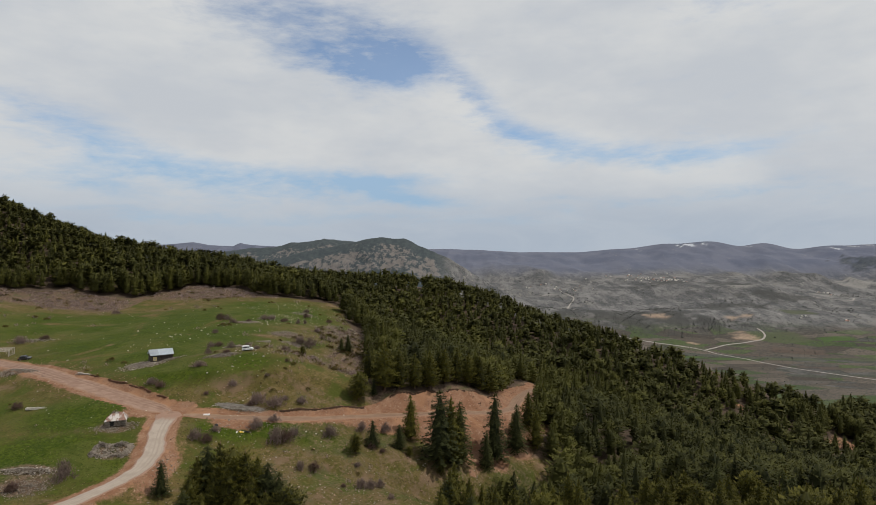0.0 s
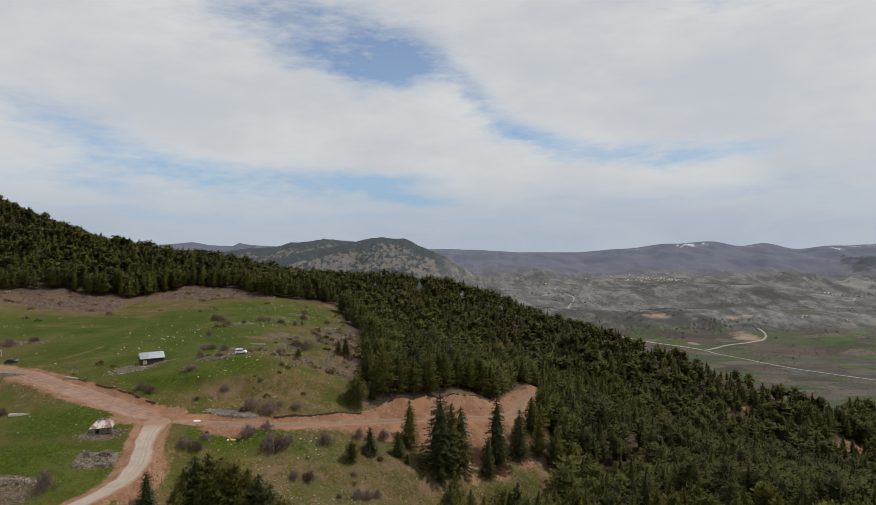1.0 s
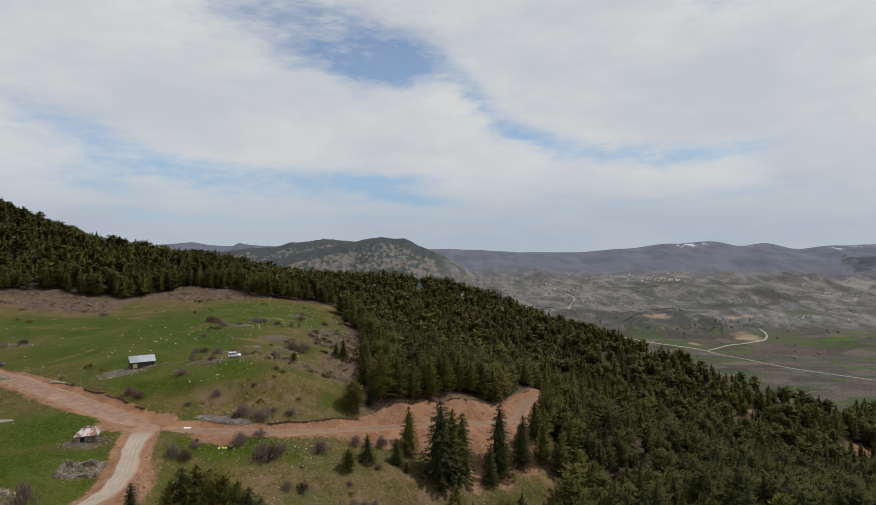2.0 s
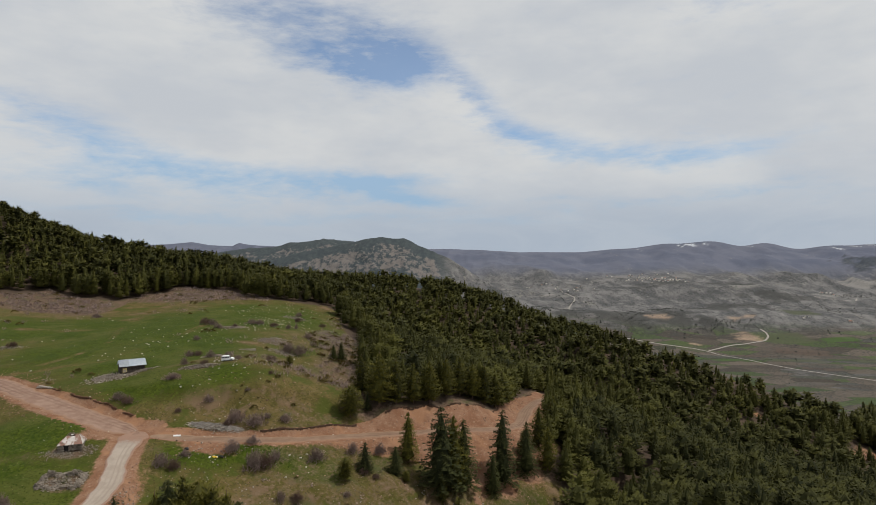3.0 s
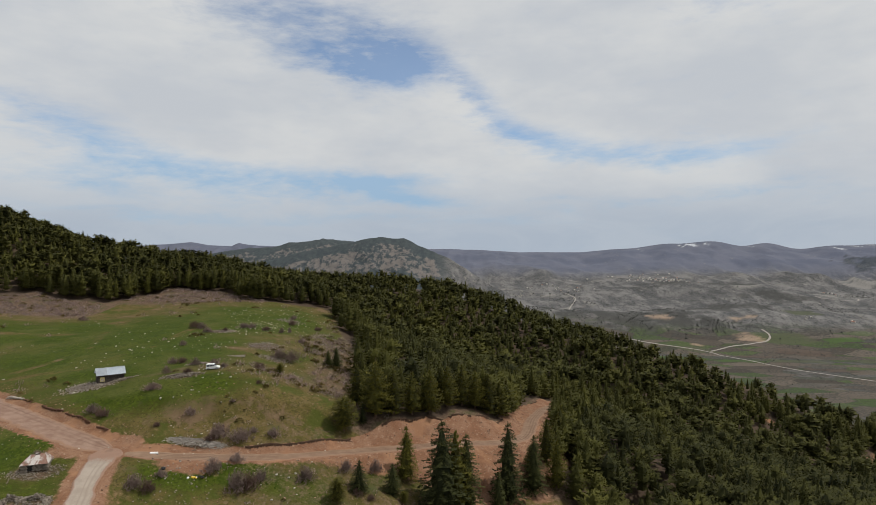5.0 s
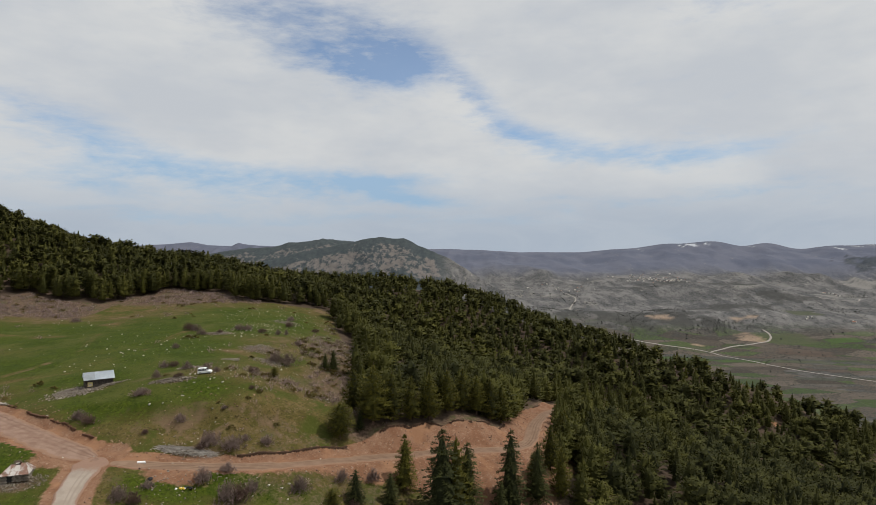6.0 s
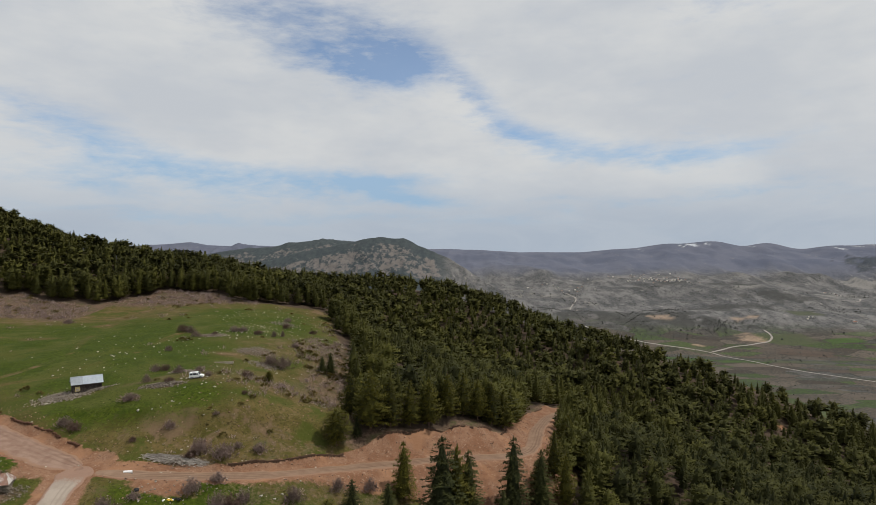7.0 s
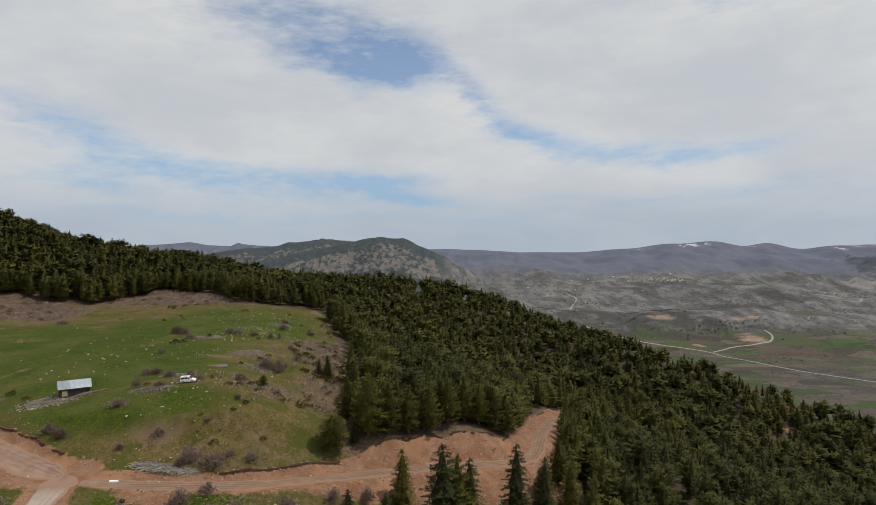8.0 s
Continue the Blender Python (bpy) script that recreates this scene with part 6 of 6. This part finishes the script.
def timber_stack(x, y, turn, ln, n, seed, label):
    r = np.random.default_rng(seed)
    thing = new("timber_stack")
    z = float(height(x, y)[0])
    thing.matrix_basis = Matrix.Translation((x, y, z)) @ Matrix.Rotation(turn, 4, "Z")
    for i in range(n):
        t = Matrix.Rotation(r.normal(0, 0.06), 4, "Z") @ Matrix.Rotation(r.normal(0, 0.02), 4, "Y")
        part("beam", box(ln * r.uniform(0.75, 1.0), 0.24, 0.22, (r.normal(0, 0.3), (i % 4) * 0.34 - 0.5, 0.02 + 0.23 * (i // 4)), t), M_GREY_WOOD, thing)
    tagged(thing, label, "timber")


timber_stack(-124.5, 208.4, radians(-26), 7.0, 7, 3, "pale squared timbers stacked above the red road")


def lean_to(x, y):
    r = np.random.default_rng(12)
    thing = new("pole_shelter")
    z = float(height(x, y)[0])
    thing.matrix_basis = Matrix.Translation((x, y, z)) @ Matrix.Rotation(radians(5), 4, "Z")
    for px, py, h in ((-3.2, -2, 2.2), (3.2, -2, 2.2), (-3.2, 2, 3.0), (3.2, 2, 3.0), (0, -2, 2.2), (0, 2, 3.0)):
        part("post", box(0.18, 0.18, h, (px, py, 0)), M_GREY_WOOD, thing)
    for py, h in ((-2, 2.2), (2, 3.0)):
        part("beam", box(7.0, 0.18, 0.18, (0, py, h)), M_GREY_WOOD, thing)
    for i in range(13):
        part("rafter_pole", box(0.13, 5.2 * r.uniform(0.9, 1.1), 0.13, (-3.2 + i * 0.53, 0, 2.62), Matrix.Rotation(radians(11), 4, "X") @ Matrix.Rotation(r.normal(0, 0.07), 4, "Z")), M_GREY_WOOD, thing)
    for i in range(9):
        part("side_pole", box(0.11, 0.11, 2.4, (3.25, -1.9 + i * 0.46, 0), Matrix.Rotation(r.normal(0, 0.10), 4, "X")), M_GREY_WOOD, thing)
    tagged(thing, "open pole shelter of grey weathered timber", "shelter")


lean_to(-177.5, 241.5)


def branch_heap(x, y, rx, ry, tall, n, seed):
    r = np.random.default_rng(seed)
    a, q = r.uniform(0, 6.28, n), np.sqrt(r.uniform(0, 1, n))
    px, py = x + rx * q * np.cos(a), y + ry * q * np.sin(a)
    pz = height(px, py) + tall * (1 - q * q) * r.uniform(0, 1, n) + 0.06
    b = r.normal(0.15, 0.5, n)
    d = np.stack([np.cos(b), np.sin(b), r.normal(0, 0.12, n)], 1) * r.uniform(0.6, 1.8, n)[:, None]
    w = np.stack([-np.sin(b), np.cos(b), 0.6 + 0 * b], 1) * 0.045
    c = np.stack([px, py, pz], 1)
    tri = np.stack([c - d - w, c - d + w, c + d, c - d * 0.6 + (0, 0, 0.07), c - d + w, c + d * 0.9], 1).reshape(-1, 3) - (x, y, 0)
    ob = new("branch_heap", tri_mesh("branch_heap", tri, M_DEADWOOD))
    ob.location = (x, y, 0)
    tagged(ob, "heap of cut grey branches above the bank", "branch heap", kind="stuff")


M_DEADWOOD = varied("bleached_deadwood", (0.16, 0.14, 0.125), (0.54, 0.50, 0.45), 0.9, 0.6)
branch_heap(-63.5, 185.2, 5.5, 1.3, 0.8, 260, 71)
branch_heap(-57.5, 184.8, 3.5, 1.0, 0.7, 160, 72)

block = new("concrete_pipe")
block.matrix_basis = Matrix.Translation((-70.2, 179.6, float(height(-70.2, 179.6)[0]))) @ Matrix.Rotation(radians(8), 4, "Z")
pipe = bmesh.new()
bmesh.ops.create_cone(pipe, cap_ends=False, segments=16, radius1=0.30, radius2=0.30, depth=1.8)
bmesh.ops.solidify(pipe, geom=pipe.faces[:], thickness=0.07)
bmesh.ops.transform(pipe, matrix=Matrix.Translation((0, 0, 0.28)) @ Matrix.Rotation(math.pi / 2, 4, "Y"), verts=pipe.verts)
part("pipe_shell", pipe, M_WHITE, block)
part("bedding_stone", box(0.5, 0.4, 0.25, (1.0, -0.45, -0.05), bevel=0.06), M_STONE, block)
tagged(block, "white pipe section lying at the road junction", "pipe")


def litter(x, y, seed):
    r = np.random.default_rng(seed)
    thing = new("rubbish_heap")
    z = float(height(x, y)[0])
    thing.matrix_basis = Matrix.Translation((x, y, z))
    for i in range(14):
        ang = Matrix.Rotation(r.uniform(0, 6.28), 4, "Z") @ Matrix.Rotation(r.normal(0, 0.4), 4, "X")
        black = i % 4 < 2
        part("bag" if black else "canister", box(r.uniform(0.35, 0.8), r.uniform(0.3, 0.55), r.uniform(0.2, 0.45), (r.normal(0, 1.1), r.normal(0, 0.4), -0.02), ang, 0.09), M_BLACK if black else (M_YELLOW if i % 4 == 2 else M_WHITE), thing)
    tagged(thing, "small heap of black bags and yellow canisters", "rubbish")


litter(-56.0, 170.9, 4)
bag = new("rubbish_bag", bpy.data.meshes.new("rubbish_bag"))
bm_ = bmesh.new()
bmesh.ops.create_icosphere(bm_, subdivisions=2, radius=0.55)
for vert in bm_.verts:
    vert.co *= 1 + 0.25 * noise.noise(vert.co * 2.3)
    vert.co.z = max(vert.co.z * 0.75, -0.3)
bm_.to_mesh(bag.data)
bm_.free()
bag.data.materials.append(M_BLACK)
bag.location = (-64.2, 171.6, float(height(-64.2, 171.6)[0]) + 0.28)
tagged(bag, "knotted black rubbish bag on bare earth", "bag")


# ---- the valley ----
M_ASPHALT = simple("pale_worn_road", (0.23, 0.21, 0.19), (0.29, 0.265, 0.24), 0.05, 0.9)
M_HOUSE = simple("whitewashed_wall", (0.42, 0.40, 0.375), (0.54, 0.52, 0.49), 0.4, 0.9)
M_TILE = simple("red_tile_roof", (0.20, 0.10, 0.075), (0.28, 0.16, 0.12), 0.4, 0.9)


def valley_road(points, width, label):
    p = np.array(points, float)
    d = np.r_[0, np.cumsum(np.hypot(*np.diff(p, axis=0).T))]
    s = np.arange(0, d[-1], 12.0)
    q = np.stack([np.interp(s, d, p[:, i]) for i in range(2)], 1)
    kern = np.hanning(9) / np.hanning(9).sum()
    pad = np.concatenate([np.repeat(q[:1], 4, 0), q, np.repeat(q[-1:], 4, 0)])
    q = np.stack([np.convolve(pad[:, i], kern, "valid") for i in range(2)], 1)
    t = np.gradient(q, axis=0)
    t /= np.linalg.norm(t, axis=1, keepdims=True)
    side = np.stack([t[:, 1], -t[:, 0]], 1)
    w = np.array([-0.5, 0.5]) * width
    x, y = q[:, :1] + side[:, :1] * w, q[:, 1:] + side[:, 1:] * w
    z = survey(x, y)[0] + 0.9
    i = np.arange(len(s) * 2).reshape(-1, 2)
    f = np.stack([i[:-1, 0], i[:-1, 1], i[1:, 1], i[1:, 0]], 1)
    tagged(new("road", mesh("road", np.stack([x, y, z], -1).reshape(-1, 3), f, M_ASPHALT, True)), label, "road", kind="structure")


valley_road([(560, 2330), (688, 2240), (843, 2148), (954, 2115), (1000, 2010), (1030, 1900), (1075, 1800), (1140, 1715), (1215, 1625), (1330, 1540), (1500, 1450)], 8.5, "pale main road winding through the valley")
valley_road([(954, 2115), (1067, 2192), (1167, 2224), (1232, 2250), (1268, 2290), (1285, 2335), (1288, 2365), (1280, 2392)], 7.5, "pale side road bending past bare earth")
valley_road([(560, 2480), (600, 2520), (635, 2600), (640, 2700), (610, 2800), (660, 2900), (690, 3000), (650, 3110)], 6, "thin winding track climbing to a village")
valley_road([(1390, 3050), (1500, 3080), (1640, 3180), (1800, 3200)], 6, "thin pale track below the far range")
valley_road([(1850, 2950), (1900, 2900), (2020, 2880), (2080, 2960)], 7, "pale eroded track on a far slope")


def house(kind):
    thing = new("house")
    part("wall", box(8.5, 6.2, 5, (0, 0, -1.0)), M_HOUSE, thing)
    part("roof", prism([(-3.7, 3.9), (3.7, 3.9), (0, 5.9)], 9.2), M_TILE if kind else M_CONCRETE, thing)
    return tagged(thing, "small whitewashed village house with a red roof" if kind else "small whitewashed village house with a grey roof", "house", "houses of the far villages")


def villages():
    r = np.random.default_rng(33)
    first = [house(0), house(1)]
    used = [False, False]
    for cx, cy, sx, sy, n in ((1215, 3370, 75, 60, 34), (1270, 3290, 50, 30, 12), (690, 3220, 60, 40, 12), (560, 3330, 40, 30, 6), (1090, 3600, 120, 50, 10), (2010, 3060, 40, 30, 6), (1560, 2520, 14, 10, 3), (1690, 2480, 20, 18, 4)):
        for _ in range(n):
            x, y = cx + r.normal(0, sx), cy + r.normal(0, sy)
            m = Matrix.Translation((x, y, float(height(x, y)[0]) + 1.5)) @ Matrix.Rotation(r.uniform(0, 3.14), 4, "Z")
            k = int(r.uniform() < 0.45)
            if not used[k]:
                first[k].matrix_basis, used[k] = m, True
            else:
                copy_thing(first[k], m)


villages()


def valley_scrub():
    """Dark dots of trees and hedges over the valley, thicker on its low dark hill."""
    r = np.random.default_rng(55)
    n = 40000
    y = 900 + 2300 * r.uniform(0, 1, n) ** 0.8
    x = r.uniform(0.05, 0.82, n) * y
    p = 0.22 + 0.75 * np.exp(-(((x - 850) / 420) ** 2) - ((y - 2480) / 150) ** 2) + 0.1 * (y < 1900)
    p = p * np.clip(0.55 + 1.6 * fractal(x, y, 160.0, 3, 17), 0, 1.5)
    keep = r.uniform(0, 1, n) < p * np.where(y < 1900, 0.45, 1.0)
    x, y = x[keep], y[keep]
    z = height(x, y)
    size = r.uniform(1.6, 4.2, len(x)) * np.where(r.uniform(0, 1, len(x)) < 0.06, 1.8, 1.0) * np.interp(y, [900, 1700, 2300], [0.35, 0.65, 1.1])
    c = np.stack([x, y, z + size * 0.45], 1)
    v, f = stones(c, size * 0.85, r, 0.9)
    tagged(new("valley_scrub", mesh("valley_scrub", v, f, M_SCRUB)), "dark scattered trees and hedges of the valley", "scrub", kind="stuff")


# leaf tones lightened for the haze over the valley
M_SCRUB = varied("hazed_scrub_leaves", (0.060, 0.064, 0.060), (0.105, 0.104, 0.092))
valley_scrub()
